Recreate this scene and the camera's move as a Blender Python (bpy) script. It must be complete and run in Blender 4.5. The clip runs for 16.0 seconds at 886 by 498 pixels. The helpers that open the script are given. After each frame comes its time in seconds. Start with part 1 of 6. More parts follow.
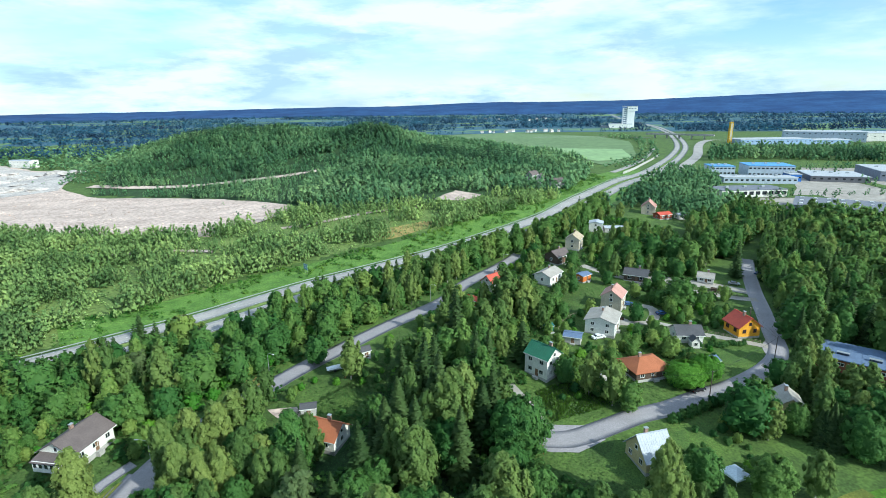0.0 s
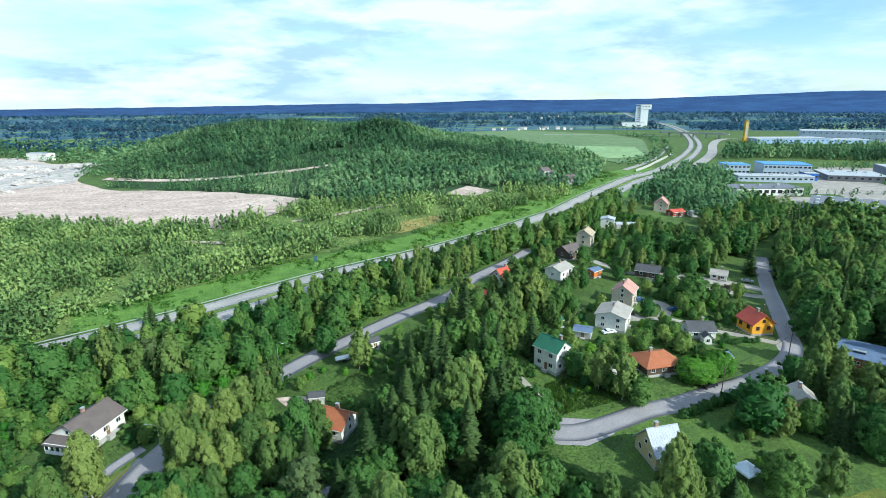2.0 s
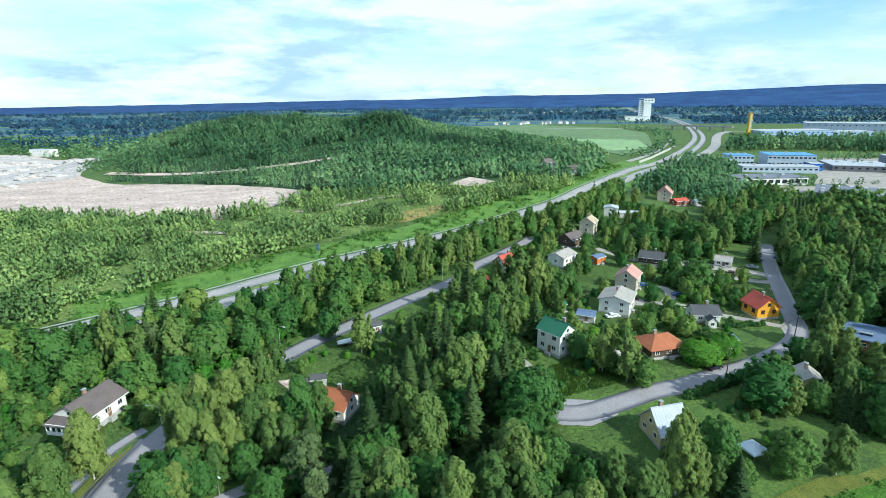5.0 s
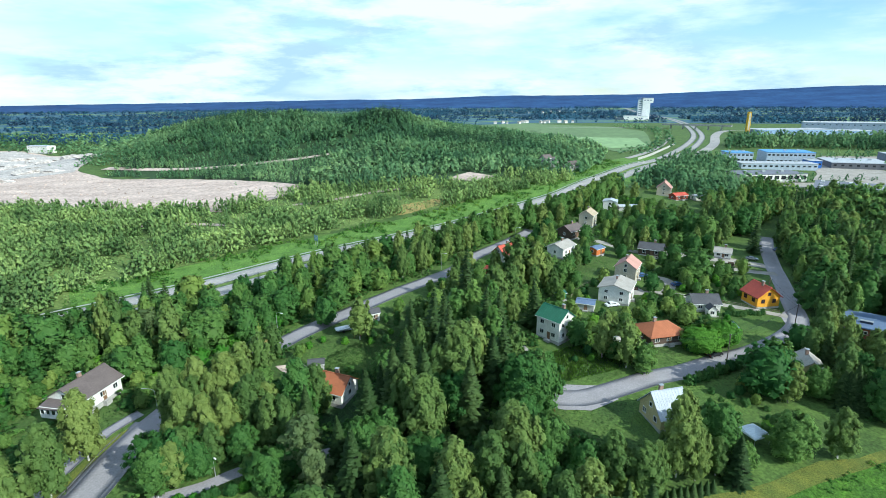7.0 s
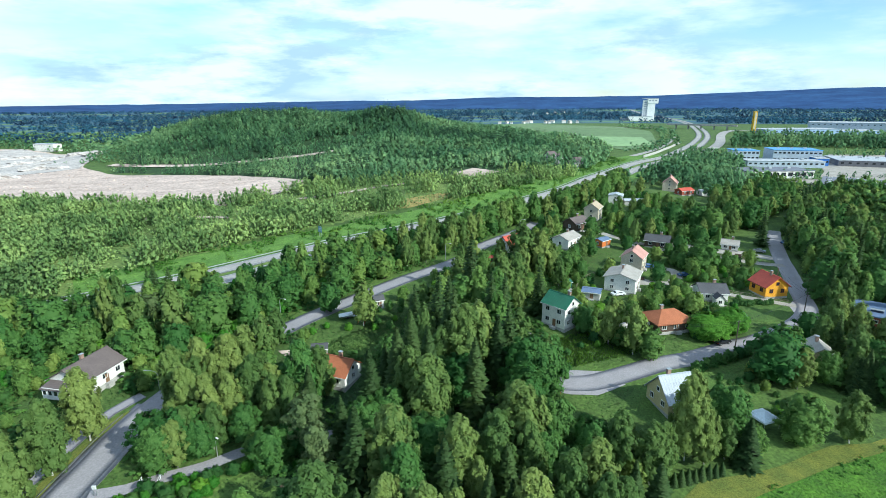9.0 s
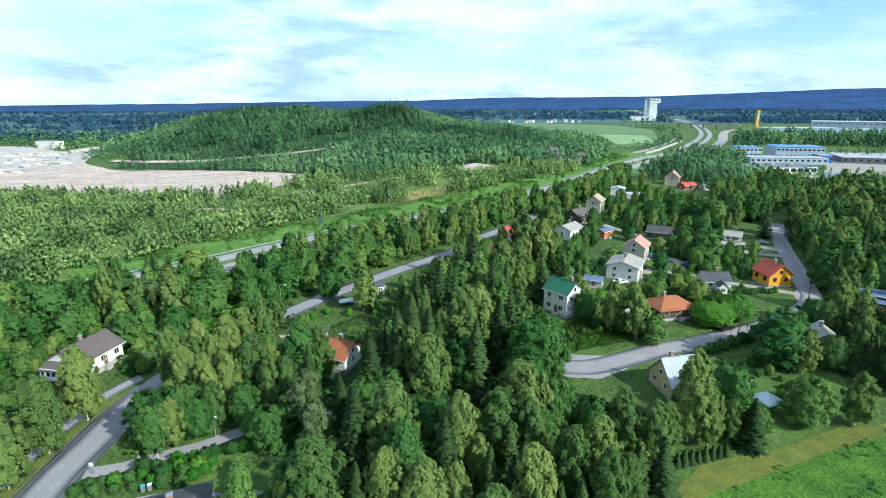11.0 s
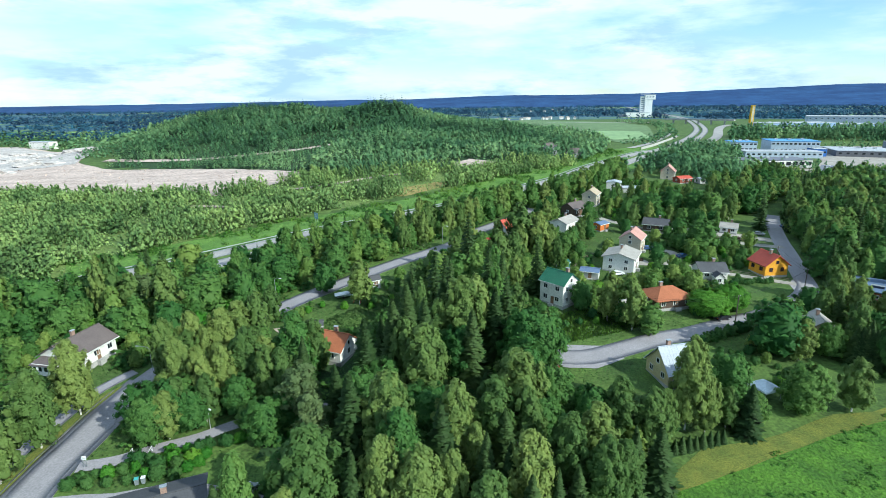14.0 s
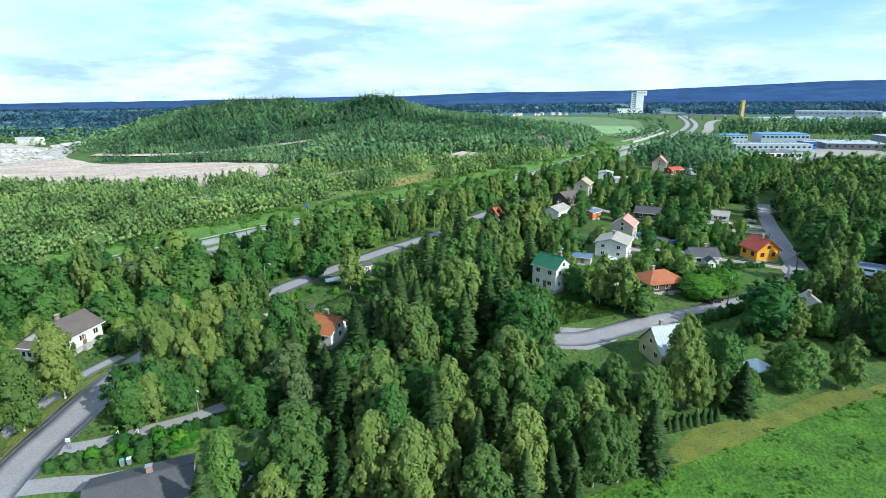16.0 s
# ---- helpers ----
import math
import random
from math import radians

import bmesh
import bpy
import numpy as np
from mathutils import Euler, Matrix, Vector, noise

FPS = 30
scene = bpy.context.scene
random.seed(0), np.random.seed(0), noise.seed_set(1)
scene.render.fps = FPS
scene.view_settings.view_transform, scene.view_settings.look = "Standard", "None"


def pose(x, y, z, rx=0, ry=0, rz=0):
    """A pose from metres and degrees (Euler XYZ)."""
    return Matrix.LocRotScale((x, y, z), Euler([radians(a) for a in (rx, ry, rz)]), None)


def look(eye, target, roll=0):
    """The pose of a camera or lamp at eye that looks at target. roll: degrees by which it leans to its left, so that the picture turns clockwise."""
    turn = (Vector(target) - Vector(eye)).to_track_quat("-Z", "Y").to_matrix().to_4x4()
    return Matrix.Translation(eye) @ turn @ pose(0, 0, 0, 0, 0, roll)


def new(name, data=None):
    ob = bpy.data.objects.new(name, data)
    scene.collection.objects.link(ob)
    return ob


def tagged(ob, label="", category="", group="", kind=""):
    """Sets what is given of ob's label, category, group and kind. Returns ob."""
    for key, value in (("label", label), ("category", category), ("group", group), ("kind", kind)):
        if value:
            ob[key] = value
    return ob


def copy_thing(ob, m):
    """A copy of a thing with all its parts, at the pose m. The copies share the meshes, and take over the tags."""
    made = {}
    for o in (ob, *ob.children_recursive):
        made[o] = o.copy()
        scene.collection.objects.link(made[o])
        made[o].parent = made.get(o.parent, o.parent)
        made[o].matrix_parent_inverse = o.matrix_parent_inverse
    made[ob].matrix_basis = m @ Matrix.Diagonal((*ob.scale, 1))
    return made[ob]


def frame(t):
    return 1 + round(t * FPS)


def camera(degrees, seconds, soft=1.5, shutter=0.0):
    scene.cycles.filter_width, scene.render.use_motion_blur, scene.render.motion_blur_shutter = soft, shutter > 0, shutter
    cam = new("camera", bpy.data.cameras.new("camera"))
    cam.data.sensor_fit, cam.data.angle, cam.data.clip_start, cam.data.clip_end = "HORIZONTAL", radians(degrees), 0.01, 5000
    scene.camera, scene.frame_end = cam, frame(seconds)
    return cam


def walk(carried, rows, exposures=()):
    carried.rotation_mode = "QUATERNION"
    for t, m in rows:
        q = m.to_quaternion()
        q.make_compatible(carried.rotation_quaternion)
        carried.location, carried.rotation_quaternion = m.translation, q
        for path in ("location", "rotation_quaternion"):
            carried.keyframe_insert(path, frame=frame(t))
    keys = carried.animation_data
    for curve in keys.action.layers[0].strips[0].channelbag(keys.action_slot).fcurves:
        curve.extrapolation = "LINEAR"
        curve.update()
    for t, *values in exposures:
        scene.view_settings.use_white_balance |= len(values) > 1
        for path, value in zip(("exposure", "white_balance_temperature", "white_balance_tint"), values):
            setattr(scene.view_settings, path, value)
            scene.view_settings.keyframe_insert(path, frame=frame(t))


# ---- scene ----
cam = camera(80.0, 16.0, soft=0.8)
PATH = [
    (0, (0.669, 0.716, 74.155), (0.6969, 2.6458, 73.6288), -0.7),
    (0.5, (0.690, 0.789, 73.728), (0.6944, 2.7154, 73.1921), -0.6),
    (1, (0.704, 0.826, 73.315), (0.7199, 2.7495, 72.7661), -0.7),
    (1.5, (0.700, 0.835, 72.794), (0.6911, 2.7601, 72.2520), -0.5),
    (2, (0.702, 0.827, 72.300), (0.6911, 2.7544, 71.7659), -0.3),
    (2.5, (0.737, 0.818, 71.533), (0.7279, 2.7453, 71.0000), -0.6),
    (3, (0.795, 0.817, 70.995), (0.7872, 2.7470, 70.4719), -0.5),
    (3.5, (0.829, 0.821, 70.450), (0.8227, 2.7495, 69.9181), -0.4),
    (4, (0.792, 0.818, 69.750), (0.7632, 2.7438, 69.2119), -0.7),
    (6.5, (0.959, 0.657, 65.560), (0.9509, 2.5795, 65.0089), -0.5),
    (7, (0.705, 0.635, 64.387), (0.6891, 2.5594, 63.8419), -0.4),
    (7.5, (0.533, 0.625, 63.498), (0.4981, 2.5471, 62.9472), -0.3),
    (8, (0.436, 0.620, 62.379), (0.4090, 2.5433, 61.8312), -0.2),
    (8.5, (0.400, 0.614, 61.288), (0.3730, 2.5362, 60.7378), -0.2),
    (9, (0.413, 0.598, 60.032), (0.3829, 2.5239, 59.4931), -0.3),
    (9.5, (0.442, 0.567, 58.756), (0.4119, 2.4916, 58.2113), -0.3),
    (10, (0.442, 0.520, 57.418), (0.4066, 2.4458, 56.8779), -0.2),
    (12.5, (0.661, 0.261, 55.303), (0.6278, 2.1882, 54.7678), -0.1),
    (13, (0.720, 0.354, 55.107), (0.7221, 2.2806, 54.5688), -0.1),
    (13.5, (0.778, 0.474, 54.720), (0.7964, 2.3990, 54.1790), -0.1),
    (14, (0.835, 0.584, 54.009), (0.8110, 2.5096, 53.4680), -0.6),
    (14.5, (0.900, 0.672, 53.149), (0.8930, 2.6005, 52.6181), -1.0),
    (15, (0.973, 0.734, 52.086), (0.9241, 2.6640, 51.5620), -0.5),
    (15.5, (1.030, 0.771, 51.371), (1.0704, 2.6992, 50.8403), -0.7),
    (16, (1.009, 0.777, 50.402), (1.0131, 2.6996, 49.8519), -0.6),
]
walk(cam, [(t, look(eye, target, roll)) for t, eye, target, roll in PATH], [(0, 0.35, 5780, -3), (16, 0.35, 5780, -3)])

# ---- daylight: low summer sun from the east side under broken cloud ----
SUN_AZ, SUN_EL = radians(124), radians(33)
world = bpy.data.worlds.new("world")
scene.world = world
world.use_nodes = True


def build_sky():
    nt = world.node_tree
    nt.nodes.clear()
    N, K = nt.nodes.new, nt.links.new
    out, bg = N("ShaderNodeOutputWorld"), N("ShaderNodeBackground")
    sky = N("ShaderNodeTexSky")
    sky.sky_type, sky.sun_disc = "NISHITA", False
    sky.sun_elevation, sky.sun_rotation = SUN_EL, SUN_AZ
    sky.air_density, sky.dust_density, sky.ozone_density = 1.0, 0.4, 4.0
    scale = N("ShaderNodeVectorMath")
    scale.operation = "SCALE"
    scale.inputs["Scale"].default_value = 0.15
    K(sky.outputs[0], scale.inputs[0])
    co = N("ShaderNodeTexCoord")
    mp = N("ShaderNodeMapping")
    mp.inputs["Scale"].default_value = (1.0, 1.0, 4.2)
    K(co.outputs["Generated"], mp.inputs[0])
    big, fine = N("ShaderNodeTexNoise"), N("ShaderNodeTexNoise")
    for n, s, d, r in ((big, 2.6, 6, 0.55), (fine, 4.5, 7, 0.6)):
        n.inputs["Scale"].default_value, n.inputs["Detail"].default_value, n.inputs["Roughness"].default_value = s, d, r
        K(mp.outputs[0], n.inputs["Vector"])
    cover, shade = N("ShaderNodeValToRGB"), N("ShaderNodeValToRGB")
    cover.color_ramp.elements[0].position, cover.color_ramp.elements[1].position = 0.36, 0.56
    K(big.outputs["Fac"], cover.inputs[0])
    e = shade.color_ramp.elements
    e[0].position, e[0].color = 0.41, (0.47, 0.62, 0.84, 1)
    e[1].position, e[1].color = 0.56, (0.84, 0.93, 0.98, 1)
    K(fine.outputs["Fac"], shade.inputs[0])
    mix = N("ShaderNodeMix")
    mix.data_type = "RGBA"
    K(cover.outputs[0], mix.inputs[0])
    K(scale.outputs[0], mix.inputs[6])
    K(shade.outputs[0], mix.inputs[7])
    K(mix.outputs[2], bg.inputs[0])
    bg.inputs[1].default_value = 1.0
    K(bg.outputs[0], out.inputs[0])


build_sky()
sun = new("sun", bpy.data.lights.new("sun", "SUN"))
sun.data.energy, sun.data.angle, sun.data.color = 5.0, radians(0.6), (1.0, 0.94, 0.82)
SUN_WAY = Vector((math.sin(SUN_AZ) * math.cos(SUN_EL), math.cos(SUN_AZ) * math.cos(SUN_EL), math.sin(SUN_EL)))
sun.matrix_world = look(SUN_WAY * 100, (0, 0, 0))

# ---- materials ----
def material(name, base, second=None, rough=0.8, scale=3.0, fine=0.0, bump=0.0, metal=0.0, rand=0.0, spec=0.3, stretch=(1, 1, 1)):
    """Two-tone noise material in metres; fine: size ratio of the second noise; rand: brightness change from thing to thing."""
    m = bpy.data.materials.new(name)
    m.use_nodes = True
    nt = m.node_tree
    N, K = nt.nodes.new, nt.links.new
    b = nt.nodes["Principled BSDF"]
    b.inputs["Roughness"].default_value, b.inputs["Metallic"].default_value = rough, metal
    b.inputs["Specular IOR Level"].default_value = spec
    second = second or tuple(c * 0.7 for c in base)
    geo, mp = N("ShaderNodeNewGeometry"), N("ShaderNodeMapping")
    mp.inputs["Scale"].default_value = stretch
    K(geo.outputs["Position"], mp.inputs[0])
    n1 = N("ShaderNodeTexNoise")
    n1.inputs["Scale"].default_value, n1.inputs["Detail"].default_value = 1 / scale, 6
    n1.inputs["Roughness"].default_value = 0.62
    K(mp.outputs[0], n1.inputs["Vector"])
    ramp = N("ShaderNodeValToRGB")
    ramp.color_ramp.elements[0].position, ramp.color_ramp.elements[1].position = 0.36, 0.64
    ramp.color_ramp.elements[0].color, ramp.color_ramp.elements[1].color = (*second, 1), (*base, 1)
    K(n1.outputs["Fac"], ramp.inputs[0])
    colour = ramp.outputs[0]
    n2 = N("ShaderNodeTexNoise")
    n2.inputs["Scale"].default_value, n2.inputs["Detail"].default_value = (1 / scale) * (fine or 9.0), 3
    K(mp.outputs[0], n2.inputs["Vector"])
    grain = N("ShaderNodeMapRange")
    grain.inputs[1].default_value, grain.inputs[2].default_value = 0.25, 0.75
    grain.inputs[3].default_value, grain.inputs[4].default_value = (0.55, 1.45) if bump > 0.04 else (0.8, 1.2)
    K(n2.outputs["Fac"], grain.inputs[0])
    hsv = N("ShaderNodeHueSaturation")
    K(colour, hsv.inputs["Color"])
    value = grain.outputs[0]
    if rand:
        info, mr, mul = N("ShaderNodeObjectInfo"), N("ShaderNodeMapRange"), N("ShaderNodeMath")
        mr.inputs[3].default_value, mr.inputs[4].default_value = 1 - rand, 1 + rand
        mul.operation = "MULTIPLY"
        K(info.outputs["Random"], mr.inputs[0])
        K(mr.outputs[0], mul.inputs[0])
        K(value, mul.inputs[1])
        value = mul.outputs[0]
    K(value, hsv.inputs["Value"])
    K(hsv.outputs[0], b.inputs["Base Color"])
    if bump:
        bp = N("ShaderNodeBump")
        bp.inputs["Strength"].default_value, bp.inputs["Distance"].default_value = 0.6, bump
        K(n2.outputs["Fac"], bp.inputs["Height"])
        K(bp.outputs[0], b.inputs["Normal"])
    return m


def foliage(name, dark, light, hue=0.02, island=False):
    """Thin leaves that let light through: colour changes from clump to clump and tree to tree; the attribute 'bulge' gives the crown's rounded normals."""
    m = bpy.data.materials.new(name)
    m.use_nodes = True
    nt = m.node_tree
    N, K = nt.nodes.new, nt.links.new
    b, out = nt.nodes["Principled BSDF"], nt.nodes["Material Output"]
    b.inputs["Roughness"].default_value, b.inputs["Specular IOR Level"].default_value = 0.6, 0.15
    geo, info = N("ShaderNodeNewGeometry"), N("ShaderNodeObjectInfo")
    mix, hsv = N("ShaderNodeMix"), N("ShaderNodeHueSaturation")
    mix.data_type = "RGBA"
    mix.inputs[6].default_value, mix.inputs[7].default_value = (*dark, 1), (*light, 1)
    tone = N("ShaderNodeAttribute")
    tone.attribute_name = "tone"
    K(tone.outputs["Fac"], mix.inputs[0])
    K(mix.outputs[2], hsv.inputs["Color"])
    hue_map, val_map = N("ShaderNodeMapRange"), N("ShaderNodeMapRange")
    hue_map.inputs[3].default_value, hue_map.inputs[4].default_value = 0.5 - hue, 0.5 + hue
    val_map.inputs[3].default_value, val_map.inputs[4].default_value = (1.45, 0.62) if island else (1.3, 0.75)
    source = info.outputs["Random"]
    if island:
        n = N("ShaderNodeTexNoise")
        n.inputs["Scale"].default_value, n.inputs["Detail"].default_value = island, 5
        n.inputs["Roughness"].default_value = 0.65
        K(geo.outputs["Position"], n.inputs["Vector"])
        stretch = N("ShaderNodeMapRange")
        stretch.inputs[1].default_value, stretch.inputs[2].default_value = 0.38, 0.62
        K(n.outputs["Fac"], stretch.inputs[0])
        source = stretch.outputs[0]
    K(source, hue_map.inputs[0])
    K(source, val_map.inputs[0])
    K(hue_map.outputs[0], hsv.inputs["Hue"])
    K(val_map.outputs[0], hsv.inputs["Value"])
    K(hsv.outputs[0], b.inputs["Base Color"])
    at, tr = N("ShaderNodeAttribute"), N("ShaderNodeVectorTransform")
    at.attribute_name = "bulge"
    tr.vector_type, tr.convert_from, tr.convert_to = "NORMAL", "OBJECT", "WORLD"
    K(at.outputs["Vector"], tr.inputs[0])
    K(tr.outputs[0], b.inputs["Normal"])
    thin, blend = N("ShaderNodeBsdfTranslucent"), N("ShaderNodeMixShader")
    K(hsv.outputs[0], thin.inputs["Color"])
    K(tr.outputs[0], thin.inputs["Normal"])
    blend.inputs[0].default_value = 0.5
    K(b.outputs[0], blend.inputs[1])
    K(thin.outputs[0], blend.inputs[2])
    K(blend.outputs[0], out.inputs["Surface"])
    return m


M = {
    "grass": material("grass", (0.088, 0.145, 0.030), (0.048, 0.085, 0.020), 0.9, 9, 14, 0.15),
    "lawn": material("lawn", (0.09, 0.15, 0.03), (0.058, 0.105, 0.024), 0.9, 6, 16, 0.05),
    "meadow": material("meadow", (0.078, 0.168, 0.016), (0.044, 0.105, 0.012), 0.9, 5, 9, 0.4),
    "mown": material("mown_grass", (0.145, 0.155, 0.028), (0.085, 0.112, 0.022), 0.9, 3, 12, 0.1),
    "verge": material("verge_grass", (0.125, 0.225, 0.04), (0.075, 0.155, 0.026), 0.9, 6, 10, 0.3),
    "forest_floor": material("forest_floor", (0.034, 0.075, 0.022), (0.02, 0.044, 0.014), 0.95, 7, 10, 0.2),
    "scrub": material("scrub_ground", (0.16, 0.215, 0.058), (0.09, 0.145, 0.036), 0.95, 16, 12, 0.3),
    "sand": material("quarry_sand", (0.56, 0.44, 0.385), (0.40, 0.31, 0.27), 0.95, 38, 14, 0.3, stretch=(1, 2, 1)),
    "pale_sand": material("crushed_stone", (0.52, 0.47, 0.445), (0.37, 0.33, 0.31), 0.95, 26, 9, 0.3, stretch=(1, 2.5, 1)),
    "ochre": material("dry_slope", (0.36, 0.27, 0.10), (0.19, 0.19, 0.055), 0.95, 6, 8, 0.2),
    "field": material("field", (0.135, 0.205, 0.09), (0.115, 0.175, 0.08), 0.95, 60, 6),
    "field_pale": material("crop_field", (0.23, 0.34, 0.16), (0.2, 0.3, 0.145), 0.95, 60, 6),
    "asphalt": material("asphalt", (0.290, 0.270, 0.290), (0.245, 0.229, 0.245), 0.85, 7, 22, 0.01),
    "highway": material("highway_asphalt", (0.36, 0.335, 0.32), (0.28, 0.265, 0.26), 0.85, 12, 22, 0.01),
    "gravel": material("gravel", (0.36, 0.33, 0.3), (0.26, 0.235, 0.21), 0.95, 5, 18, 0.03),
    "kerb": material("kerb_stone", (0.42, 0.41, 0.39), (0.33, 0.32, 0.31), 0.85, 1.5, 8),
    "paint": material("road_paint", (0.72, 0.72, 0.70), (0.55, 0.55, 0.53), 0.7, 2, 8),
    "steel": material("galvanised_steel", (0.52, 0.54, 0.56), (0.40, 0.42, 0.44), 0.45, 2, 8, 0, 0.7),
    "concrete": material("concrete", (0.42, 0.41, 0.39), (0.31, 0.30, 0.29), 0.9, 4, 12, 0.02),
    "bark": material("bark", (0.090, 0.065, 0.045), (0.050, 0.036, 0.026), 0.95, 0.5, 8, 0.02),
    "birch_bark": material("birch_bark", (0.62, 0.60, 0.56), (0.20, 0.18, 0.16), 0.85, 0.6, 6, 0.01),
    "birch": foliage("birch_leaves", (0.132, 0.212, 0.056), (0.222, 0.315, 0.088), 0.024),
    "broadleaf": foliage("broad_leaves", (0.072, 0.172, 0.042), (0.128, 0.255, 0.062), 0.025),
    "aspen": foliage("aspen_leaves", (0.108, 0.222, 0.052), (0.200, 0.330, 0.084), 0.028),
    "spruce": foliage("spruce_needles", (0.06, 0.115, 0.036), (0.1, 0.175, 0.055), 0.012),
    "pine": foliage("pine_needles", (0.095, 0.15, 0.056), (0.16, 0.225, 0.09), 0.012),
    "willow": foliage("willow_leaves", (0.11, 0.27, 0.03), (0.18, 0.39, 0.055), 0.010),
    "hedge": foliage("hedge_leaves", (0.054, 0.14, 0.036), (0.095, 0.205, 0.054), 0.020),
    "young": foliage("young_wood", (0.215, 0.36, 0.115), (0.38, 0.53, 0.19), 0.022, 0.045),
    "hillwood": foliage("hill_wood", (0.130, 0.285, 0.138), (0.285, 0.47, 0.205), 0.032, 0.011),
    "eastwood": foliage("east_wood_leaves", (0.110, 0.228, 0.060), (0.235, 0.37, 0.098), 0.030, 0.06),
    "hillspruce": foliage("hill_spruce", (0.034, 0.092, 0.052), (0.078, 0.160, 0.080), 0.012, 0.02),
    # leaf colours carry the blue of distance haze
    "hazed_farwood": foliage("far_wood", (0.042, 0.112, 0.195), (0.058, 0.142, 0.23), 0.02, 0.004),
    "garden": foliage("fruit_tree_leaves", (0.115, 0.215, 0.048), (0.205, 0.325, 0.08), 0.03),
    "weeds": foliage("weeds", (0.075, 0.23, 0.02), (0.15, 0.34, 0.048), 0.022),
}


def paint_of(name, rgb, rough=0.7, metal=0.0, scale=2.5):
    if name not in M:
        M[name] = material(name, rgb, tuple(c * 0.82 for c in rgb), rough, scale, 12, 0.0, metal)
    return M[name]


glass = bpy.data.materials.new("window_glass")
glass.use_nodes = True
gb = glass.node_tree.nodes["Principled BSDF"]
gb.inputs["Base Color"].default_value = (0.02, 0.025, 0.03, 1)
gb.inputs["Roughness"].default_value = 0.08
M["glass"] = glass

# ---- terrain ----
HILLS = [(0, 0, 90, -5.58), (-80, 60, 70, -1.5), (60, 60, 60, -3.43), (150, 130, 110, 2.43), (60, 200, 90, -2.88), (-60, 150, 80, -0.21), (-120, 260, 110, 1.26), (30, 330, 70, 7.05), (110, 290, 80, 0.78), (80, 440, 110, 1.97), (-60, 330, 90, 1.02), (-250, 350, 160, 2.43), (-75, 663, 130, 23.92), (-290, 740, 150, 53.12), (-200, 560, 130, -15.48), (0, 520, 110, 7.1), (-480, 700, 220, -24.92), (300, 450, 240, -0.41), (200, 1100, 420, 10.62), (700, 900, 420, 0.11), (-700, 1400, 500, -11.53), (0, 150, 60, 6.14), (-170, 480, 90, 3.58), (-72, 668, 40, 2.92), (-72, 668, 30, 12.0), (-75, 663, 130, -4.0), (-300, 715, 60, 3.0)]
HILL_ROWS = np.array(HILLS)


def ground_z(x, y):
    x, y = np.asarray(x, float), np.asarray(y, float)
    z = np.zeros(np.broadcast(x, y).shape)
    for cx, cy, s, a in HILL_ROWS:
        z = z + a * np.exp(-((x - cx) ** 2 + (y - cy) ** 2) / (2 * s * s))
    return z


def gz(x, y):
    return float(ground_z(x, y))


def mesh_from(name, verts, faces, mat, smooth=False):
    me = bpy.data.meshes.new(name)
    me.from_pydata(verts, [], faces)
    if mat:
        me.materials.append(mat)
    if smooth:
        me.polygons.foreach_set("use_smooth", np.ones(len(me.polygons), bool))
    me.update()
    return me


def structure(name, me, label, category):
    return tagged(new(name, me), label, category, kind="structure")


def spread(stops):
    """Grid lines from (start, end, step) stretches."""
    vals = [stops[0][0]]
    for a, b, n in stops:
        vals += [a + (b - a) * (i + 1) / n for i in range(n)]
    return np.array(vals)


def build_ground():
    xs = spread([(-4900, -1500, 12), (-1500, -500, 30), (-500, -160, 34), (-160, 180, 90), (180, 520, 34), (520, 1500, 26), (1500, 4900, 12)])
    ys = spread([(-4900, -400, 8), (-400, 0, 10), (0, 400, 100), (400, 900, 50), (900, 1700, 24), (1700, 4900, 14)])
    gx, gy = np.meshgrid(xs, ys)
    z = ground_z(gx, gy)
    v = np.stack([gx, gy, z], -1).reshape(-1, 3)
    nx, ny = len(xs), len(ys)
    f = [(j * nx + i, j * nx + i + 1, (j + 1) * nx + i + 1, (j + 1) * nx + i) for j in range(ny - 1) for i in range(nx - 1)]
    me = mesh_from("ground", v.tolist(), f, M["grass"], True)
    me.materials.append(M["forest_floor"])
    me.materials.append(M["scrub"])
    me.materials.append(M["hazed_far_ground"])
    idx = np.zeros(len(f), int)
    for k, (a, b, c, d) in enumerate(f):
        x, y = (v[a, 0] + v[c, 0]) / 2, (v[a, 1] + v[c, 1]) / 2
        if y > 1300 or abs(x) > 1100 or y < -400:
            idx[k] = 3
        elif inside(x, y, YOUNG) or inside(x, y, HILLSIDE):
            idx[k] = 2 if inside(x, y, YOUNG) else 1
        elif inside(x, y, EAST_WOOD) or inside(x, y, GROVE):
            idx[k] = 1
    me.polygons.foreach_set("material_index", idx)
    return structure("ground", me, "gently rolling grassy ground with wooded parts", "ground")


def inside(x, y, poly):
    c, n = False, len(poly)
    for i in range(n):
        (x1, y1), (x2, y2) = poly[i], poly[i - 1]
        if (y1 > y) != (y2 > y) and x < (x2 - x1) * (y - y1) / (y2 - y1) + x1:
            c = not c
    return c


